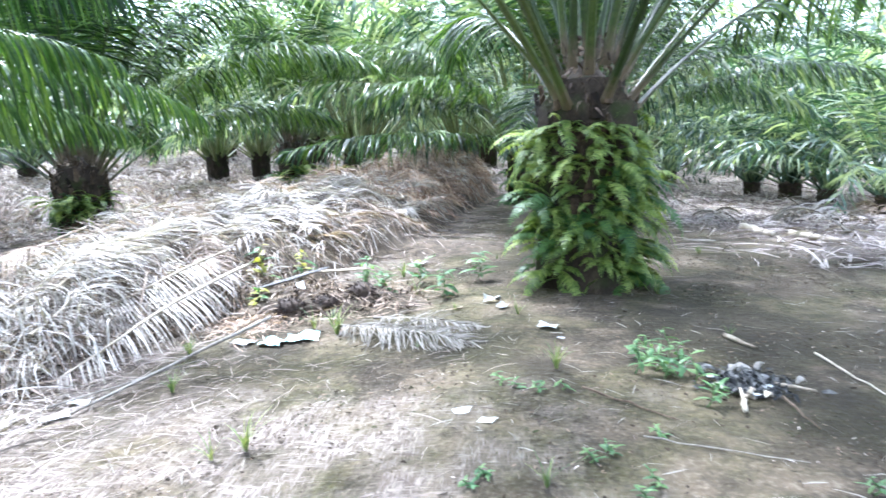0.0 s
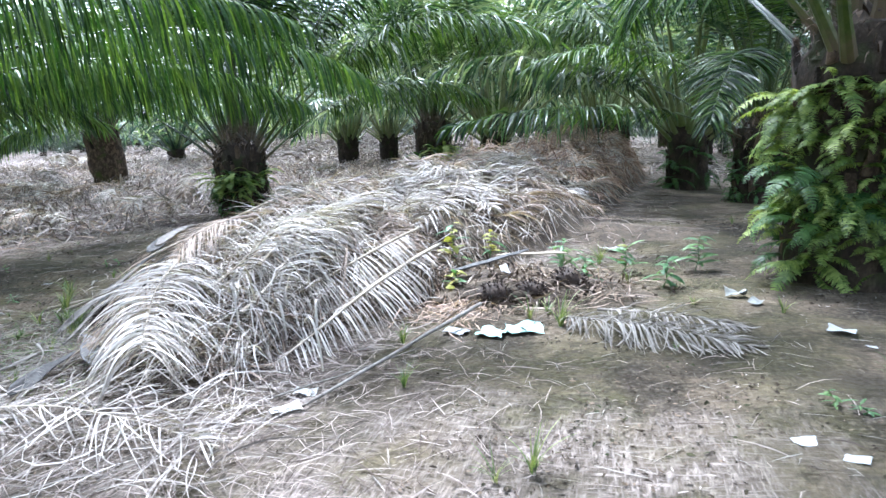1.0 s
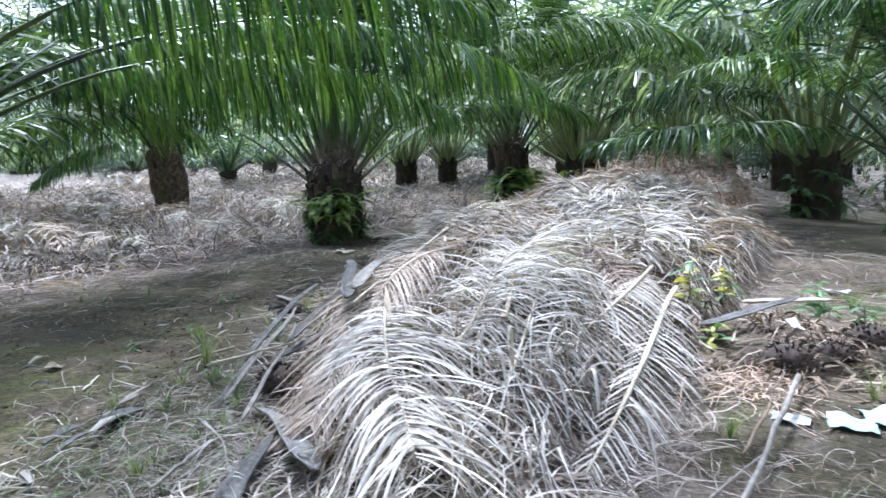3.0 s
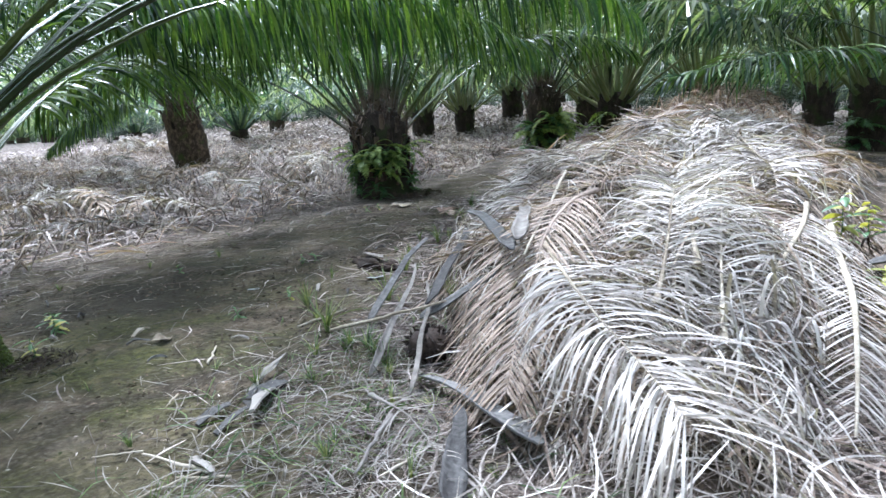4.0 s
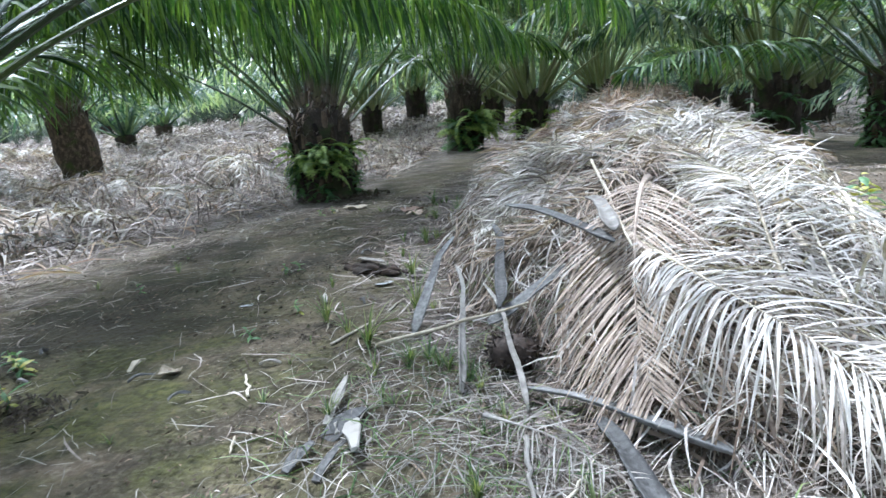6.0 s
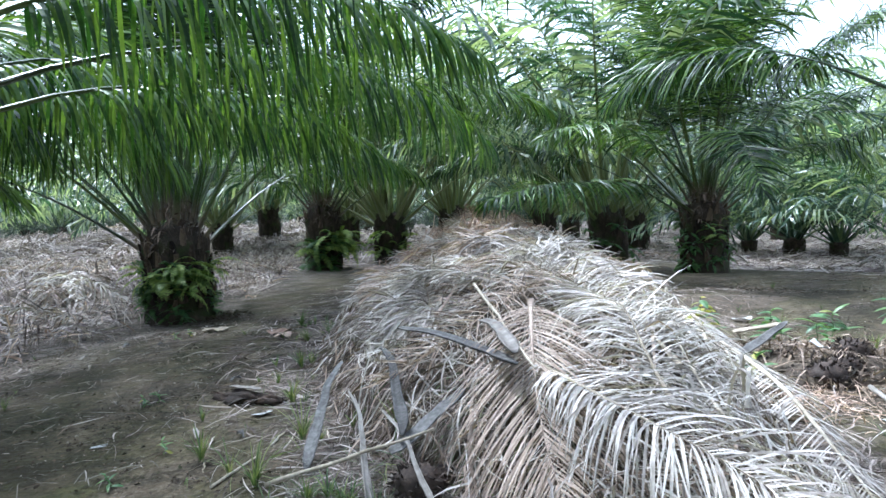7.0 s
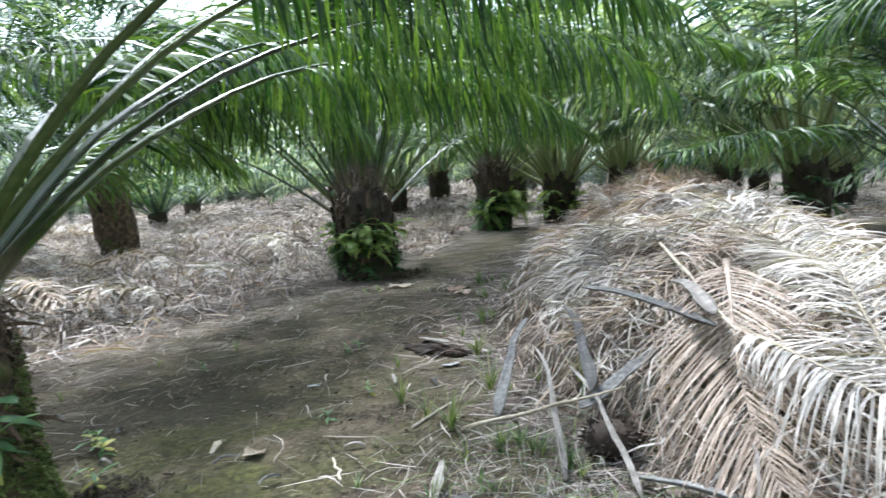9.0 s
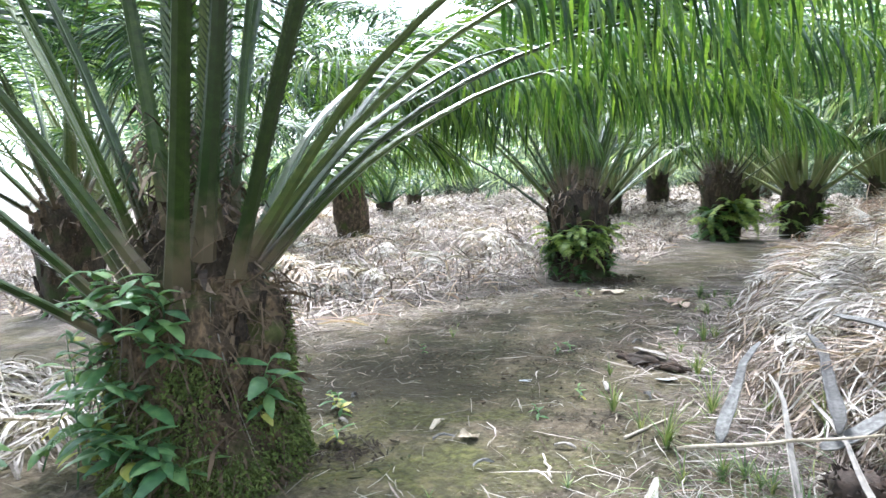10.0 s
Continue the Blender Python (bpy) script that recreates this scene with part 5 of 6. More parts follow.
def channel(a, b, w0, w1, mat, label, seed, sag=0.0, roll=0.0, k=12):
    """A dry petiole sheath: a long tapering channel with thickness, curved across."""
    rng = np.random.default_rng(seed)
    s = np.linspace(0, 1, k)
    long = float(np.linalg.norm(np.array(b) - np.array(a)))
    line = np.array(a)[None] * (1 - s[:, None]) + np.array(b)[None] * s[:, None] + np.array([0, 0, 1]) * (sag * np.sin(np.pi * s))[:, None]
    line = line + rng.normal(0, 0.002, (k, 3))
    o = line[0].copy()
    line = line - o
    d = unit(np.gradient(line, axis=0))
    side = unit(np.cross(d, np.array([0, 0, 1.0])))
    bow = rng.choice([-1, 1]) * rng.uniform(0.025, 0.05) * long
    line = line + side * (bow * np.sin(np.pi * s) + 0.3 * bow * np.sin(2.6 * np.pi * s))[:, None]
    d = unit(np.gradient(line, axis=0))
    side = unit(np.cross(d, np.array([0, 0, 1.0])))
    up = unit(np.cross(side, d))
    q = np.radians(roll + rng.normal(0, 28) * (s - 0.4))[:, None]
    side, up = side * np.cos(q) + up * np.sin(q), up * np.cos(q) - side * np.sin(q)
    w = np.interp(s, [0, 0.08, 0.5, 0.88, 1], [w0 * 0.45, w0, (w0 + w1) * 0.45, w1, w1 * 0.3]) * rng.uniform(0.92, 1.08, k)
    us = np.linspace(-1, 1, 6)
    rows = [[line[i] + side[i] * (u * w[i] / 2) - up[i] * (0.18 * w[i] * (1 - u * u)) + up[i] * t for t, us_ in ((0, us), (-0.009, us[::-1])) for u in us_] for i in range(k)]
    v = np.array(rows).reshape(-1, 3)
    m = 12
    i = np.arange(k - 1)[:, None] * m
    j = np.arange(m)[None, :]
    f = np.stack([i + j, i + (j + 1) % m, i + m + (j + 1) % m, i + m + j], axis=-1).reshape(-1, 4)
    faces = [tuple(x) for x in f.tolist()] + [tuple(range(m))[::-1], tuple((k - 1) * m + np.arange(m))]
    ob = new("petiole_sheath", raw_mesh("petiole_sheath", v, faces, mat))
    ob.location = o
    return tagged(ob, label, "dry petiole", "dry petioles beside the pile")


def fruit_bunch(at, size, seed, label):
    """An empty, rotten palm fruit bunch: a dark body set with short spikes."""
    rng = np.random.default_rng(seed)
    n = thing("fruit_bunch", at, label, "fruit bunch", "rotten fruit bunches")
    bm = bmesh.new()
    bmesh.ops.create_icosphere(bm, subdivisions=3, radius=1.0)
    for v in bm.verts:
        k = 1 + 0.18 * noise.noise(v.co * 2.5 + Vector((seed, 0, 0)))
        v.co = Vector((v.co.x * 1.15, v.co.y * 0.95, v.co.z * 0.78)) * k * size
    part("body", bm_mesh("body", bm, BUNCH, True), n, pose(0, 0, size * 0.6))
    m = 260
    d = unit(rng.normal(0, 1, (m, 3)))
    base = d * np.array([1.12, 0.92, 0.75]) * size
    pts = np.stack([base, base + unit(d + rng.normal(0, 0.35, (m, 3))) * size * 0.3], axis=1)
    side = unit(np.cross(d, rng.normal(0, 1, (m, 3))))
    v, f = ribbons(pts, np.repeat(side[:, None], 2, axis=1), np.tile(np.array([[0.16, 0.03]]) * size, (m, 1)))
    part("spike_cover", raw_mesh("spike_cover", v, f, BUNCH, False), n, pose(0, 0, size * 0.6), kind="stuff")
    return n


def chip(at, length, width, seed, mat, label, tilt=8.0, turn=0.0):
    """An angular chip of dry petiole wood."""
    rng = np.random.default_rng(seed)
    bm = bmesh.new()
    bmesh.ops.create_cube(bm, size=1.0)
    bmesh.ops.subdivide_edges(bm, edges=[e for e in bm.edges if abs((e.verts[0].co - e.verts[1].co).x) > 0.5], cuts=3)
    for v in bm.verts:
        k = 1 - 1.2 * max(0, v.co.x) - 0.5 * max(0, -v.co.x)
        v.co = Vector((v.co.x * length, v.co.y * width * k + rng.normal(0, 0.006), v.co.z * 0.012 + 0.025 * math.cos(v.co.x * 3) + rng.normal(0, 0.003)))
    ob = new("wood_chip", bm_mesh("wood_chip", bm, mat))
    ob.matrix_world = pose(at[0], at[1], at[2] + 0.02, rng.normal(0, 10), tilt, turn)
    return tagged(ob, label, "wood chip", "split petiole chips")


def lump(name, at, size, seed, mat, label, category, rough=1.0):
    rng = np.random.default_rng(seed)
    bm = bmesh.new()
    bmesh.ops.create_icosphere(bm, subdivisions=3, radius=1.0)
    for v in bm.verts:
        k = 1 + 0.3 * rough * noise.noise(v.co * 1.8 + Vector((seed * 1.7, 0, 0))) + 0.14 * rough ** 2 * noise.noise(v.co * 5 + Vector((0, seed, 0)))
        v.co = Vector((v.co.x * size[0], v.co.y * size[1], max(v.co.z, -0.35) * size[2])) * k
    ob = new(name, bm_mesh(name, bm, mat, True))
    ob.matrix_world = pose(at[0], at[1], at[2] + size[2] * 0.2, 0, 0, rng.uniform(0, 360))
    return tagged(ob, label, category)


# dead fronds behind the mossy palm
dead_frond(620, line_on((-9.9, 5.6), (-8.8, 4.0), 0.10, 0.05, 0.08, 14, 0.03, ground_z), SILVER, "bleached dead frond on the ground behind the mossy palm", 60, 5, 0.6, 1.2, 0.016, 0.15, surface=ground_z, stray=0.3, group="dead fronds in the straw")
dead_frond(621, line_on((-10.5, 5.0), (-9.3, 3.8), 0.08, 0.05, 0.10, 14, -0.04, ground_z), SILVER, "bleached dead frond on the ground behind the mossy palm", 60, 5, 0.6, 1.2, 0.016, 0.15, surface=ground_z, stray=0.3, group="dead fronds in the straw")

# papers and plastic on the bare soil
sheet("paper_scrap", on_ground(0.45, 4.25), 0.13, 0.09, 1, PAPER, "white scrap of paper on the bare soil", "litter", 0.02, 20, group="paper scraps")
sheet("paper_scrap", on_ground(0.60, 4.10), 0.10, 0.075, 2, PAPER, "white scrap of paper on the bare soil", "litter", 0.02, -25, group="paper scraps")
sheet("paper_scrap", on_ground(1.05, 5.84), 0.17, 0.12, 3, PAPER, "crumpled pale paper scrap near the palm", "litter", 0.05, -20, group="paper scraps")
sheet("paper_scrap", on_ground(1.13, 5.55), 0.06, 0.05, 4, PAPER, "small white paper scrap on the soil", "litter", 0.02, 0, group="paper scraps")
sheet("paper_scrap", on_ground(-0.52, 9.1), 0.22, 0.12, 5, PAPER, "white paper scrap behind the rubbish heap", "litter", 0.05, -30, group="paper scraps")
sheet("paper_scrap", on_ground(-1.59, 5.73), 0.20, 0.14, 6, PAPER, "white paper sheet beside the rubbish heap", "litter", 0.03, -15, group="paper scraps")
sheet("paper_scrap", on_ground(-2.22, 4.5), 0.15, 0.10, 7, PAPER, "dirty white paper in the straw", "litter", 0.03, 10, group="paper scraps")
sheet("paper_scrap", on_ground(-2.22, 4.25), 0.18, 0.12, 8, PAPER, "dirty white paper in the straw", "litter", 0.04, 40, group="paper scraps")
sheet("plastic_sheet", on_ground(-1.31, 5.72), 0.23, 0.19, 9, PLASTIC, "torn pale green plastic sheet on the soil", "litter", 0.05, -10, 9, "torn plastic sheets")
sheet("plastic_sheet", on_ground(-1.08, 5.84), 0.29, 0.24, 10, PLASTIC, "torn pale green plastic sheet on the soil", "litter", 0.06, 15, 9, "torn plastic sheets")
sheet("plastic_bag", on_ground(0.55, 6.8), 0.18, 0.12, 11, DULL, "grey-white plastic bag at the palm's foot", "litter", 0.10, 0, 9)
sheet("plastic_bag", on_ground(0.66, 6.55), 0.13, 0.09, 12, DULL, "grey-white plastic bag at the palm's foot", "litter", 0.07, 50, 9)
sheet("paper_scrap", on_ground(-6.92, 10.95), 0.34, 0.20, 13, DEADWOOD, "flat pale scrap of bark near the fern-foot palm", "litter", 0.05, 0)
sheet("fallen_leaf", on_ground(-5.99, 10.4), 0.30, 0.24, 14, RED, "reddish dry leaf beside the pile", "leaf", 0.06, 30)
sheet("fallen_leaf", on_ground(-5.91, 10.15), 0.24, 0.2, 15, RED, "reddish dry leaf beside the pile", "leaf", 0.06, 80)
sheet("fallen_leaf", on_ground(-6.69, 6.72), 0.11, 0.045, 16, PAPER, "small pale leaf on the trodden soil", "leaf", 0.015, 15)
sheet("fallen_leaf", on_ground(-6.62, 5.52), 0.12, 0.10, 17, DEADWOOD, "curled brown leaf on the trodden soil", "leaf", 0.05, 0)
sheet("fallen_leaf", on_ground(-5.84, 3.62), 0.14, 0.07, 18, STRAW, "curled pale leaf on the trodden soil", "leaf", 0.05, 70)

# the rubbish heap beside the pile
lump("rubbish_mound", on_ground(-1.35, 7.1), (0.8, 0.6, 0.13), 3, CORE, "low heap of dark rubbish and rotted fibre", "rubbish heap")
fruit_bunch(on_ground(-1.45, 6.55, 0.02), 0.125, 1, "rotten dark palm fruit bunch on the rubbish heap")
fruit_bunch(on_ground(-0.85, 7.05, 0.02), 0.14, 2, "rotten brown palm fruit bunch on the rubbish heap")
fruit_bunch(on_ground(-1.15, 6.75, 0.0), 0.12, 3, "rotten dark palm fruit bunch on the rubbish heap")
sheet("plastic_cup", on_ground(-1.38, 6.72, 0.24), 0.08, 0.13, 21, PAPER, "crushed white plastic cup on the rubbish heap", "litter", 0.09, 30, 8)
channel((-1.95, 6.9, 0.22), (-1.25, 7.3, 0.36), 0.12, 0.06, BLADE, "grey dry petiole sheath on the rubbish heap", 22)
channel((-1.6, 7.5, 0.26), (-0.9, 7.75, 0.24), 0.10, 0.06, DEADWOOD, "pale dry petiole sheath on the rubbish heap", 23)
stick((-1.9, 5.2, 0.03), (-1.55, 6.15, 0.14), 0.011, FIBRE, "thin brown stalk leaning on the rubbish heap", 26, 0.01)
stick((-1.48, 6.12, 0.13), (-2.12, 4.27, 0.03), 0.017, GREY, "pale dry petiole leaning on the rubbish heap", 24, 0.008)
stick((-2.35, 4.35, 0.03), (-1.75, 5.35, 0.015), 0.008, GREY, "dry rachis lying in the straw", 25, 0.008)
for i, (x, y, h, n, yel) in enumerate(((-2.05, 7.3, 0.42, 12, 0.6), (-1.75, 7.75, 0.36, 10, 0.7), (-1.0, 7.9, 0.34, 14, 0.0), (-0.75, 7.6, 0.25, 10, 0.0), (-1.9, 6.8, 0.25, 9, 0.6), (-0.35, 7.9, 0.28, 10, 0.1), (0.0, 7.2, 0.3, 10, 0.0), (0.35, 7.9, 0.35, 12, 0.0))):
    weed(on_ground(x, y), 50 + i, h, n + 5, 1.25, "leafy weed with yellowing leaves by the rubbish heap" if yel else "green leafy weed by the rubbish heap", (0.06, 0.02), yel)
for i, (x, y, z) in enumerate(((-1.08, 6.15, 1.1), (-0.82, 5.98, 1.0), (-0.95, 6.3, 1.2), (-0.3, 7.4, 0.9), (-0.6, 8.3, 0.9), (0.2, 6.6, 0.8))):
    tuft(x, y, i, z, "tuft of long grass beside the rubbish heap")
flat_line = line_on((-0.85, 6.05), (0.42, 5.5), 0.06, 0.03, 0.05)
dead_frond(901, flat_line, GREY, "grey dry frond lying flat on bare soil", 110, 5, 0.5, 1.5, 0.012, 0.2, 0.05, thick=0.022, single=True)
dead_frond(902, line_on((-0.55, 6.35), (0.45, 5.9), 0.04, 0.03, 0.04), GREY, "grey dry frond lying flat on bare soil", 60, 5, 0.36, 1.5, 0.012, 0.2, 0.05, thick=0.02)

# burnt patch with charred sticks
lump("ash_heap", on_ground(2.21, 4.62), (0.19, 0.16, 0.025), 5, ASH, "low heap of charcoal and ash", "ash heap")
rng = np.random.default_rng(61)
for i in range(12):
    a = rng.uniform(0, 2 * np.pi)
    r = rng.uniform(0.10, 0.32)
    x, y = 2.21 + r * math.cos(a), 4.62 + r * math.sin(a)
    chip(on_ground(x, y, 0.01), rng.uniform(0.06, 0.14), rng.uniform(0.02, 0.045), 70 + i, ASH if i % 3 == 0 else GREY if i % 3 == 1 else DEADWOOD, "half-burnt wood chip beside the ash heap", rng.uniform(-10, 10), rng.uniform(0, 360))
for i, (x, y, w) in enumerate(((2.01, 4.69, 0.06), (2.28, 4.51, 0.07), (2.17, 4.36, 0.05))):
    sheet("paper_scrap", on_ground(x, y, 0.02), w, w * 0.8, 30 + i, PAPER, "white scrap at the edge of the ash heap", "litter", 0.03, i * 40, group="paper scraps")
stick(on_ground(2.37, 5.55, 0.03), on_ground(2.49, 5.26, 0.03), 0.022, DEADWOOD, "short thick stick near the ash heap", 31)
stick(on_ground(2.35, 4.58, 0.03), on_ground(2.55, 4.47, 0.03), 0.016, DEADWOOD, "pale stick at the ash heap", 32)
stick(on_ground(2.04, 4.18, 0.03), on_ground(2.12, 4.49, 0.03), 0.016, DEADWOOD, "pale stick at the ash heap", 33)
stick(on_ground(2.86, 5.18, 0.02), on_ground(2.93, 4.44, 0.02), 0.009, DEADWOOD, "long thin dry stick on the soil", 34, 0.012)
stick(on_ground(1.18, 4.52, 0.02), on_ground(1.65, 4.07, 0.02), 0.009, FIBRE, "long thin brown stick on the soil", 35, 0.012)
stick(on_ground(2.33, 4.41, 0.02), on_ground(2.35, 3.99, 0.02), 0.009, FIBRE, "thin brown stick at the ash heap", 36, 0.012)
stick(on_ground(1.42, 3.87, 0.02), on_ground(2.14, 3.63, 0.02), 0.005, GREY, "long thin dry stick on the soil", 37, 0.012)
stick(on_ground(4.55, 11.4, 0.05), on_ground(4.6, 10.3, 0.05), 0.07, DEADWOOD, "pale dry log at the edge of the straw", 38, 0.03, name="log", category="log")
stick(on_ground(4.85, 10.3, 0.05), on_ground(5.15, 9.5, 0.05), 0.06, DEADWOOD, "pale dry log at the edge of the straw", 39, 0.03, name="log", category="log")
for i in range(9):
    x, y = 1.66 + rng.normal(0, 0.17), 4.85 + rng.normal(0, 0.25)
    weed(on_ground(x, y), 120 + i, rng.uniform(0.12, 0.25), 9, 0.75, "low green weed on bare soil", (rng.normal(0, 0.05), rng.normal(0, 0.05)))
for i, (x, y) in enumerate(((0.77, 4.57), (1.06, 4.53), (1.22, 3.7), (1.38, 3.41), (0.53, 3.41), (1.77, 4.79), (1.12, 3.62), (0.66, 4.66), (1.5, 3.9), (0.9, 4.5), (1.3, 3.3), (2.3, 3.4), (2.0, 4.5), (0.6, 3.5))):
    weed(on_ground(x, y), 150 + i, 0.05 + 0.012 * (i % 4), 9, 0.42, "low green seedling on bare soil")
for i, (x, y) in enumerate(((-0.9, 3.75), (-0.75, 3.85), (-0.55, 2.9), (0.9, 3.4), (1.05, 4.9), (0.55, 3.1), (0.8, 6.3), (2.2, 7.0))):
    tuft(x, y, i, 0.8)

# dry petioles and sticks at the open side of the pile
channel((-5.02, 6.75, 0.45), (-5.21, 5.93, 0.02), 0.035, 0.095, BLADE, "grey dry petiole sheath leaning off the pile", 41, 0.03)
channel((-4.74, 6.9, 0.50), (-4.68, 5.64, 0.28), 0.05, 0.08, BLADE, "grey dry petiole sheath leaning off the pile", 42, 0.03)
channel((-4.74, 5.68, 0.18), (-4.28, 5.95, 0.42), 0.12, 0.10, BLADE, "grey dry petiole sheath leaning off the pile", 43)
channel((-4.56, 5.13, 0.05), (-3.80, 4.46, 0.10), 0.06, 0.17, BLADE, "dark grey petiole sheath lying at the pile's end", 44, 0.03, 20)
channel((-4.24, 4.79, 0.07), (-4.07, 4.08, 0.04), 0.06, 0.12, BLADE, "dark grey petiole sheath lying at the pile's end", 45, 0.02)
channel((-4.62, 6.55, 0.70), (-4.08, 5.42, 0.68), 0.06, 0.12, BLADE, "dark grey petiole sheath on top of the pile", 46, 0.03)
channel((-4.12, 6.1, 0.80), (-4.06, 5.5, 0.72), 0.07, 0.10, GREY, "pale petiole sheath on top of the pile", 47, 0.03)
channel((-4.97, 6.3, 0.36), (-4.86, 5.12, 0.03), 0.02, 0.055, GREY, "pale dry strip hanging off the pile", 48, 0.03, 30)
channel((-4.77, 5.95, 0.33), (-4.54, 4.9, 0.04), 0.02, 0.035, GREY, "pale dry strip hanging off the pile", 49, 0.03, -20)
stick((-5.43, 5.78, 0.02), (-4.5, 5.52, 0.34), 0.014, DEADWOOD, "pale dry rachis propped on the pile", 50, 0.01)
stick((-4.54, 4.69, 0.04), (-4.51, 4.22, 0.03), 0.014, GREY, "short grey dry stick in the straw", 51)
stick((-3.98, 7.2, 0.88), (-3.99, 5.35, 0.66), 0.012, DEADWOOD, "thin dark rachis on the pile", 52)
fruit_bunch((-4.60, 5.45, 0.02), 0.12, 4, "rotten dark fruit bunch beside the pile")
lump("log", on_ground(-5.83, 7.48), (0.30, 0.08, 0.07), 53, ROT, "short dark rotten log on the soil", "log", 1.8).rotation_euler.z = radians(-30)
for i, (x, y, tn) in enumerate(((-6.12, 7.68, 150), (-5.66, 7.35, -20), (-5.8, 7.35, 40), (-5.98, 7.62, 100), (-5.55, 7.38, -60), (-5.9, 7.42, 10), (-5.7, 7.55, 170))):
    chip(on_ground(x, y, 0.0), 0.16, 0.045, 400 + i, ROT, "broken piece of bark at the rotten log", -10, tn)
channel((-6.0, 7.60, 0.12), (-5.72, 7.42, 0.12), 0.06, 0.04, GREY, "curled pale bark on the rotten log", 54)
sheet("paper_scrap", on_ground(-5.67, 7.1), 0.16, 0.08, 55, PAPER, "pale scrap beside the rotten log", "litter", 0.03, 30)
CHIPS = ((-5.46, 5.08, 0.03, 0.40, 0.05, 92, GREY), (-5.29, 4.74, 0.04, 0.34, 0.08, -72, GREY), (-5.38, 4.90, 0.0, 0.26, 0.10, 60, BLADE), (-5.50, 4.62, 0.0, 0.20, 0.06, 70, BLADE), (-5.36, 4.60, 0.0, 0.26, 0.04, 78, BLADE), (-5.25, 4.2, 0.0, 0.26, 0.035, -30, GREY))
for i, (x, y, z, ln, w, tn, mat) in enumerate(CHIPS):
    chip(on_ground(x, y, z), ln, w, 90 + i, mat, "split chip of dry petiole on the soil", -8, tn)
for i in range(26):
    x, y = rng.uniform(-6.0, -3.9), rng.uniform(3.3, 6.8)
    if float(pile_h(x, y) - ground_z(x, y)) > 0.15:
        continue
    a, ln = rng.uniform(0, 2 * np.pi), rng.uniform(0.15, 0.6)
    stick(on_ground(x, y, 0.015), on_ground(x + ln * math.cos(a), y + ln * math.sin(a), 0.02), rng.uniform(0.004, 0.01), DEADWOOD, "thin dry stick on the soil", 200 + i, 0.006)
for i, (x, y, z) in enumerate(((-5.68, 6.05, 1.1), (-5.5, 5.85, 1.0), (-5.08, 5.6, 1.2), (-5.0, 5.5, 0.9), (-5.9, 6.3, 0.9), (-4.75, 4.5, 0.8), (-4.3, 4.3, 0.7), (-5.3, 6.5, 1.0), (-4.4, 4.9, 0.8))):
    tuft(x, y, i, z, "tuft of grass at the open side of the pile")

dead_frond(610, curve_through([(-4.72, 4.86, 0.05), (-4.45, 4.68, 0.06), (-4.18, 4.36, 0.06)]), GREY, "small grey dry frond among the grass", 26, 4, 0.26, 0.6, 0.007, 0.02, thick=0.018, stray=0.15, surface=ground_z, group="dead fronds in the straw")
tr = np.random.default_rng(45)
foot = np.stack([tr.normal(-4.75, 0.5, 2600), tr.normal(4.9, 0.8, 2600)], axis=-1)
foot = foot[(foot[:, 0] > -5.9) & (foot[:, 1] > 3.4)]
strips("trodden_grass", tr, foot[:520], pile_h, (0.08, 0.35), (0.003, 0.008), (0.01, 0.10), GRASS, "thin trodden green grass at the pile's foot", "grass", 5, 0.9)
strips("grass_straw", tr, foot[1100:], pile_h, (0.08, 0.4), (0.003, 0.007), (0.01, 0.09), GREY, "grey dry grass stalks at the pile's foot", "straw", 5, 0.8)
for i in range(22):
    x, y = tr.normal(-5.0, 0.4), tr.normal(5.2, 0.7)
    if float(pile_h(x, y) - ground_z(x, y)) < 0.12:
        tuft(x, y, i, tr.uniform(0.4, 0.9), "thin tuft of grass at the pile's foot")

# curled dry leaflets standing up from the pile's flank
reed_rng = np.random.default_rng(52)
for i in range(16):
    x, y = -2.85 + reed_rng.normal(0, 0.2), 5.3 + reed_rng.normal(0, 0.3)
    a = reed_rng.uniform(0, 2 * np.pi)
    s = np.linspace(0, 1, 11)
    z0, tall, reach = float(pile_h(x, y)), reed_rng.uniform(0.18, 0.42), reed_rng.uniform(0.12, 0.32)
    pts = np.stack([reach * np.cos(a) * s ** 1.6, reach * np.sin(a) * s ** 1.6, tall * np.sin(np.pi * 0.72 * s)], axis=-1)[None]
    side = np.repeat(np.array([[[-math.sin(a), math.cos(a), 0.0]]]), 11, axis=1)
    v, f = ribbons(pts, side, 0.02 * np.interp(s, [0, 0.3, 0.8, 1], [0.6, 1, 0.8, 0.15])[None], 0.2)
    ob = new("dry_leaflet", raw_mesh("dry_leaflet", v, f, SILVER))
    ob.location = (x, y, z0 - 0.01)
    tagged(ob, "curled bleached leaflet standing up from the pile", "dry leaflet", "curled dry leaflets")

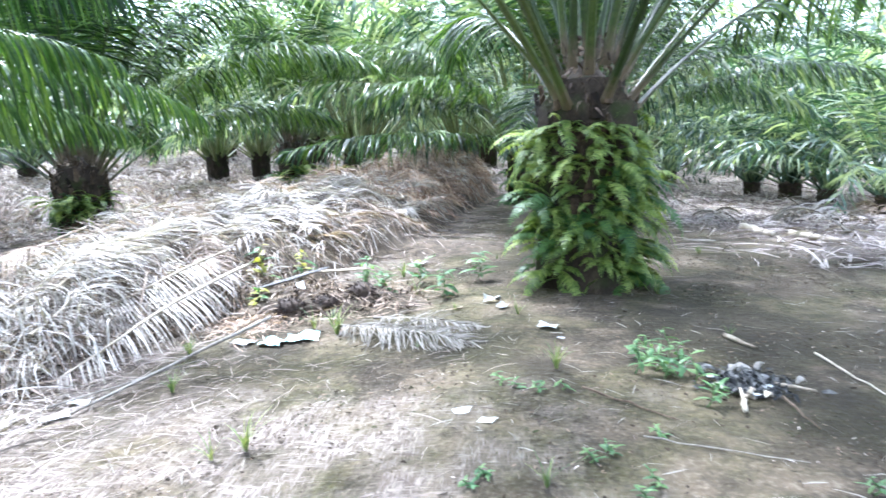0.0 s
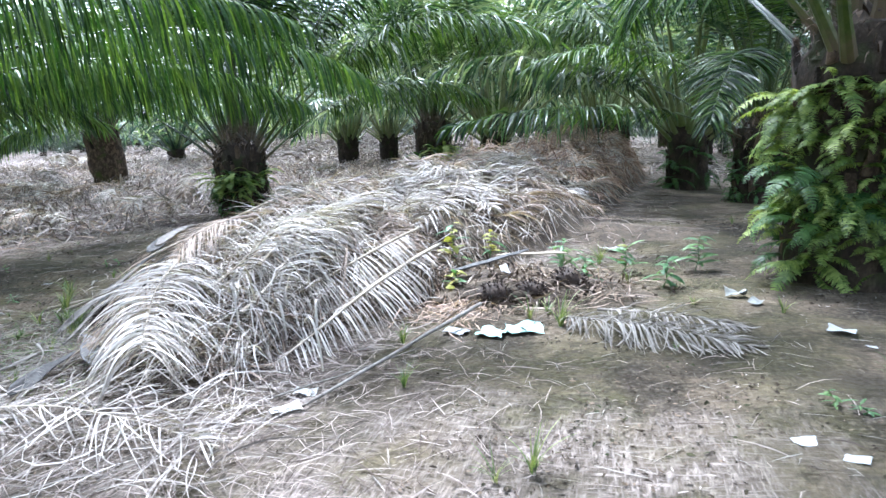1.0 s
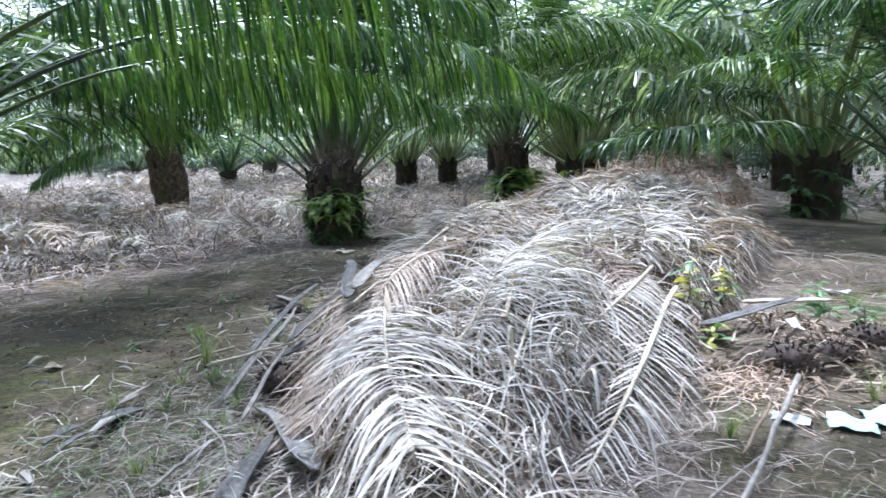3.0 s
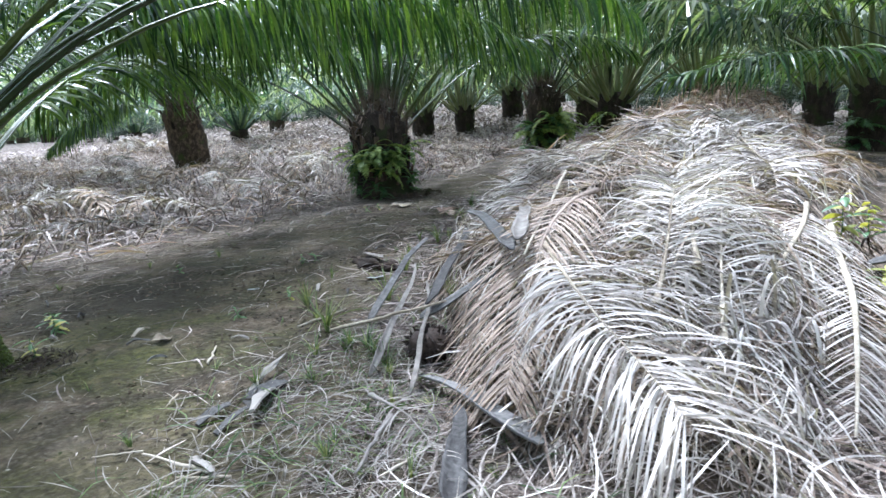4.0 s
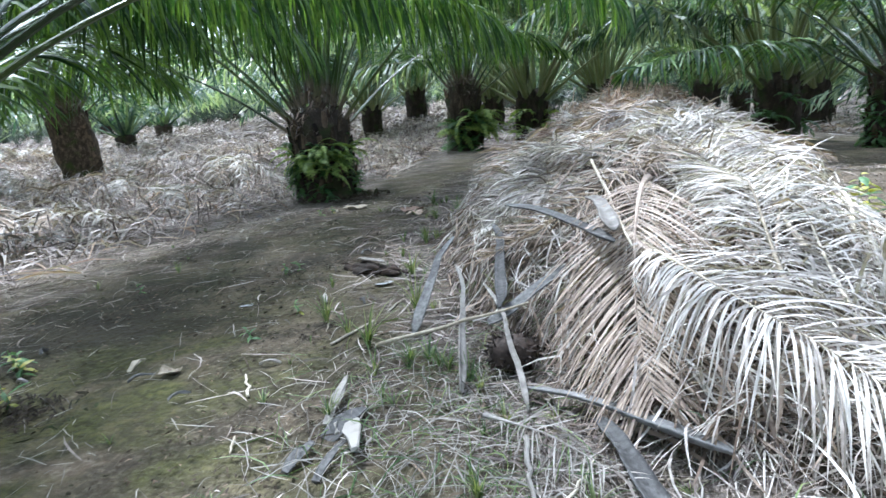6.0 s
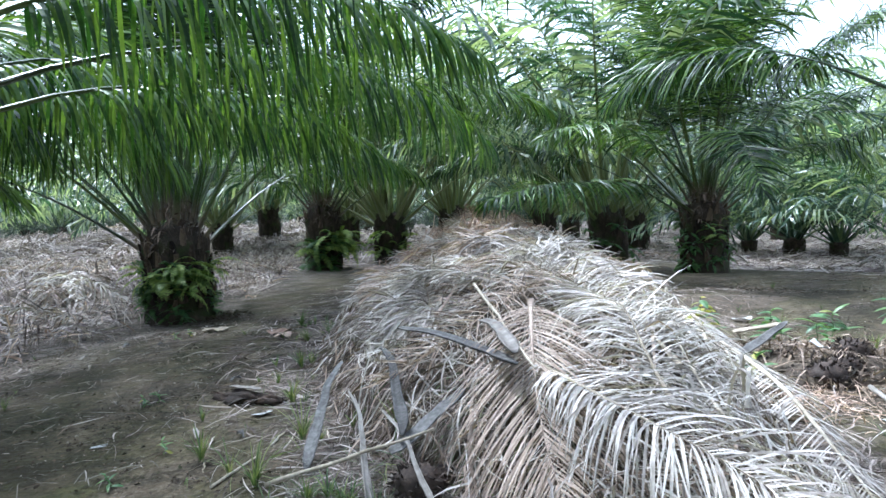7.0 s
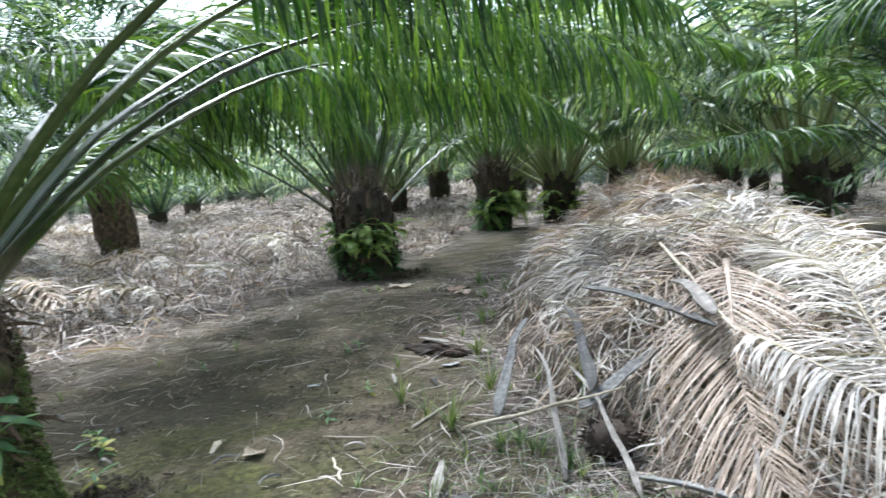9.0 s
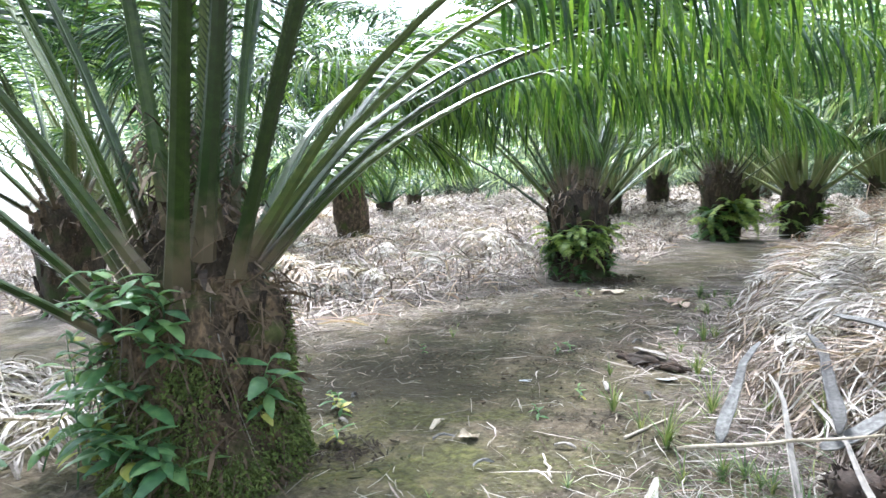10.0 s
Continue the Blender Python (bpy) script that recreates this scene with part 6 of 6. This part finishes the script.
# heaps of dry fronds in the straw of the next row
heap_rng = np.random.default_rng(53)
for cx, cy, n in ((-12.1, 10.4, 11), (-13.6, 11.0, 7), (-16.5, 15.2, 8), (-19.0, 17.0, 8), (-10.4, 14.2, 6), (-22.0, 22.0, 7)):
    for i in range(n):
        a, ln = heap_rng.uniform(0, 2 * np.pi), heap_rng.uniform(1.0, 2.0)
        x, y = cx + heap_rng.normal(0, 0.5), cy + heap_rng.normal(0, 0.35)
        line = line_on((x - ln / 2 * math.cos(a), y - ln / 2 * math.sin(a)), (x + ln / 2 * math.cos(a), y + ln / 2 * math.sin(a)), 0.10, 0.06, heap_rng.uniform(0.15, 0.42), 10, heap_rng.normal(0, 0.06), ground_z)
        dead_frond(660 + int(100 * abs(cx)) + i, line, (SILVER, BROWN, SILVER)[i % 3], "dry frond arched over a straw heap between the rows", 34, 4, 0.5, 1.6, 0.03, 0.3, surface=ground_z, stray=0.35, group="dead fronds in the straw")

# dry fronds on the ground behind the palm with thick petioles
for i in range(9):
    a, ln = heap_rng.uniform(0, 2 * np.pi), heap_rng.uniform(0.9, 1.7)
    x, y = -10.0 + heap_rng.normal(0, 0.6), 4.7 + heap_rng.normal(0, 0.5)
    line = line_on((x - ln / 2 * math.cos(a), y - ln / 2 * math.sin(a)), (x + ln / 2 * math.cos(a), y + ln / 2 * math.sin(a)), 0.06, 0.04, heap_rng.uniform(0.08, 0.25), 10, heap_rng.normal(0, 0.06), ground_z)
    dead_frond(760 + i, line, (SILVER, SILVER, GREY)[i % 3], "bleached dry frond on the ground behind a mossy palm", 50, 4, 0.45, 1.5, 0.018, 0.25, surface=ground_z, stray=0.3, group="dead fronds in the straw")

# weeds and moss on the palm with thick petioles
wr = np.random.default_rng(44)
for i in range(28):
    az = wr.uniform(-145, -62) if i < 23 else wr.uniform(-75, 5)
    z = wr.uniform(0.05, 1.05)
    r = 0.44
    weed((-7.81 + r * math.cos(radians(az)), 4.58 + r * math.sin(radians(az)), float(ground_z(-7.8, 4.6)) + z), 300 + i, wr.uniform(0.12, 0.34), int(wr.integers(6, 11)), wr.uniform(1.0, 1.6), "broad-leaved green weed growing on the palm trunk", (0.2 * math.cos(radians(az)), 0.2 * math.sin(radians(az))), 0.06)
for i in range(12):
    x, y = -8.45 + wr.normal(0, 0.22), 4.15 + wr.normal(0, 0.22)
    weed(on_ground(x, y), 340 + i, wr.uniform(0.4, 0.9), 13, 1.2, "tall leafy weed at the palm's foot", (wr.normal(0, 0.1), wr.normal(0, 0.1)), 0.4)


def moss_skin(seed, count, low, high, radius):
    """Cushions of tiny moss and seedling leaves on a trunk."""
    rng = np.random.default_rng(seed)
    clump = rng.integers(0, 70, count)
    ca, cz = rng.uniform(0, 2 * np.pi, 70), low + (high - low) * rng.random(70) ** 1.7
    a, z = ca[clump] + rng.normal(0, 0.16, count), np.maximum(cz[clump] + rng.normal(0, 0.07, count), 0.0)
    r = radius * (1.0 + 0.2 * np.clip(1 - z / 1.1, 0, 1) ** 3) * rng.uniform(0.98, 1.07, count)
    out = np.stack([np.cos(a), np.sin(a), 0 * a], axis=-1)
    p = out * r[:, None] + np.array([0, 0, 1.0]) * z[:, None]
    d = unit(out + rng.normal(0, 0.7, (count, 3)) + np.array([0, 0, 0.3]))
    ln = rng.uniform(0.009, 0.034, count)
    pts = np.stack([p, p + d * (ln * 0.6)[:, None], p + d * ln[:, None] - np.array([0, 0, 0.3]) * ln[:, None]], axis=1)
    side = unit(np.cross(d, rng.normal(0, 1, (count, 3))))
    v, f = ribbons(pts, np.repeat(side[:, None], 3, axis=1), (ln * 0.45)[:, None] * np.array([[0.6, 1.0, 0.2]]))
    return raw_mesh("moss_cover", v, f, MOSS, False)


part("moss_cover", moss_skin(5, 24000, 0.0, 0.8, 0.455), palm_l, label="olive green moss and seedlings on the trunk", kind="stuff")
for i in range(16):
    az = radians(wr.uniform(-130, 20))
    s = np.linspace(0, 1, 9)
    z1 = wr.uniform(0.55, 1.15)
    ln = wr.uniform(0.4, 0.9)
    line = np.stack([(0.47 + 0.10 * s ** 2) * np.cos(az + 0.5 * wr.normal(0, 0.5) * s), (0.47 + 0.10 * s ** 2) * np.sin(az + 0.3 * s), np.maximum(z1 - ln * s + wr.normal(0, 0.012, 9), 0.02)], axis=-1)
    v, f = tube(line, np.linspace(0.004, 0.002, 9), 5)
    part("hanging_root", raw_mesh("hanging_root", v, f, GREY if i % 4 == 0 else FIBRE), palm_l)
ferns_on((-7.81, 4.58), 0.5, [(-75, 0.2), (-120, 0.3)], DARK_FERNS, 1700, DIM, 0.4, 6)
for i, (x, y) in enumerate(((-7.66, 5.58), (-7.6, 5.5), (-7.75, 5.62), (-7.35, 5.12))):
    weed(on_ground(x, y), 380 + i, 0.14, 8, 0.7, "small green seedling on mossy soil", (0.02, 0.0), 0.3)
bark_bits = np.stack([wr.normal(-7.22, 0.17, 260), wr.normal(5.02, 0.12, 260)], axis=-1)
strips("bark_debris", wr, bark_bits, ground_z, (0.02, 0.09), (0.005, 0.018), (0.003, 0.035), BARK, "dark crumbled bark at the palm's foot", "bark debris", 4, 0.6)
bark_bits = np.stack([wr.normal(-7.12, 0.16, 300), wr.normal(12.15, 0.2, 300)], axis=-1)
strips("bark_debris", wr, bark_bits, ground_z, (0.04, 0.16), (0.01, 0.04), (0.005, 0.08), BARK, "dark crumbled bark beside the palm with ferns", "bark debris", 4, 0.6)

# twigs and torn leaflets on the soil along the pile's open side
lr = np.random.default_rng(87)
open_side = np.stack([lr.uniform(-7.2, -4.4, 5200), lr.uniform(4.2, 11.5, 5200)], axis=-1)
edge = np.interp(open_side[:, 1], RIDGE_Y, RIDGE_X - RIDGE_W)
open_side = open_side[lr.random(5200) < np.exp(-np.maximum(edge - open_side[:, 0], 0) / 0.55)]
strips("torn_leaflets", lr, open_side[:1100], pile_h, (0.08, 0.45), (0.004, 0.013), (0.005, 0.07), STRAW, "pale torn leaflets along the pile's open side", "leaf litter", 4, 0.6)
strips("broken_twigs", lr, open_side[1100:], pile_h, (0.05, 0.3), (0.004, 0.012), (0.003, 0.05), FIBRE, "broken brown twigs along the pile's open side", "twigs", 4, 0.4)
strips("trodden_twigs", lr, box_points(lr, 520, -9.0, -4.6, 3.2, 11.0), pile_h, (0.05, 0.3), (0.003, 0.008), (0.003, 0.03), GREY, "grey twigs trodden into the soil", "twigs", 4, 0.14)

# flat pale chips, seedlings and thin grass on the open soil
for i in range(30):
    x, y = lr.uniform(-8.4, -4.9), lr.uniform(4.6, 11.0)
    if float(pile_h(x, y) - ground_z(x, y)) > 0.06 or math.hypot(x + 7.81, y - 4.58) < 0.75:
        continue
    chip(on_ground(x, y, 0.0), lr.uniform(0.06, 0.17), lr.uniform(0.012, 0.035), 430 + i, (GREY, DEADWOOD, BLADE)[i % 3], "small flat chip of dry petiole on the soil", -4, lr.uniform(0, 360))
for i in range(26):
    y = lr.uniform(5.8, 11.0)
    x = float(np.interp(y, RIDGE_Y, RIDGE_X - RIDGE_W)) - abs(lr.normal(0.12, 0.3))
    tuft(x, y, i, lr.uniform(0.45, 0.95), "thin tuft of grass along the pile's open side")
for i, (x, y) in enumerate(((-6.7, 7.6), (-6.62, 7.7), (-7.35, 10.6), (-7.2, 10.7), (-6.2, 6.5), (-6.35, 6.0), (-7.9, 7.2))):
    weed(on_ground(x, y), 480 + i, 0.09, 7, 0.5, "small green seedling on mossy soil", (0.02, 0.0), 0.2)

# crumbs of leaf and bark over the soil
cr = np.random.default_rng(88)


def patches(x, y):
    n = np.array([smooth_noise(a, b, 0.9, 4.4) + 0.6 * smooth_noise(a, b, 0.3, 8.1) for a, b in zip(x, y)])
    return np.clip(0.3 + 1.3 * n, 0.03, 1.0)


strips("leaf_crumbs", cr, box_points(cr, 44000, -10.0, 5.0, 2.0, 13.0, patches), pile_h, (0.01, 0.04), (0.004, 0.014), (0.002, 0.012), FIBRE, "crumbs of brown leaf and bark on the soil", "leaf litter", 3, 0.4)
strips("pale_crumbs", cr, box_points(cr, 9000, -10.0, 5.0, 2.0, 13.0, patches), pile_h, (0.012, 0.05), (0.003, 0.008), (0.002, 0.012), STRAW, "pale crumbs of dry leaf on the soil", "leaf litter", 3, 0.4)
hr = np.random.default_rng(99)
rust = np.stack([hr.normal(-1.75, 0.22, 420), hr.normal(6.45, 0.35, 420)], axis=-1)
strips("rusty_fibre", hr, rust, pile_h, (0.06, 0.3), (0.004, 0.012), (0.01, 0.10), RED, "rusty brown fibre between the pile and the rubbish heap", "leaf litter", 5, 0.9)
heap = np.stack([hr.normal(-1.35, 0.55, 900), hr.normal(7.0, 0.4, 900)], axis=-1)
strips("rubbish_fibre", hr, heap, lambda x, y: pile_h(x, y) + 0.13 * np.exp(-((x + 1.35) / 0.7) ** 2 - ((y - 7.1) / 0.5) ** 2), (0.05, 0.3), (0.005, 0.025), (0.01, 0.12), FIBRE, "brown fibre and leaf scraps on the rubbish heap", "leaf litter", 4, 0.9)
strips("rubbish_straw", hr, heap[:400] + 0.1, lambda x, y: pile_h(x, y) + 0.13 * np.exp(-((x + 1.35) / 0.7) ** 2 - ((y - 7.1) / 0.5) ** 2), (0.08, 0.4), (0.005, 0.016), (0.01, 0.15), BROWN, "brown dry leaflets on the rubbish heap", "leaf litter", 4, 0.9)
coal = np.stack([hr.normal(2.21, 0.11, 420), hr.normal(4.62, 0.10, 420)], axis=-1)
strips("charcoal_crumbs", hr, coal, lambda x, y: ground_z(x, y) + 0.025 * np.exp(-((x - 2.21) / 0.17) ** 2 - ((y - 4.62) / 0.15) ** 2), (0.02, 0.09), (0.01, 0.035), (0.005, 0.05), ASH, "crumbs of charcoal and burnt leaf", "ash", 3, 0.5)
strips("soil_crumbs", cr, box_points(cr, 34000, -9.5, 4.5, 2.2, 12.0, patches), pile_h, (0.008, 0.04), (0.006, 0.022), (0.002, 0.014), BARK, "dark crumbs of soil and rotted leaf", "soil crumbs", 3, 0.5)
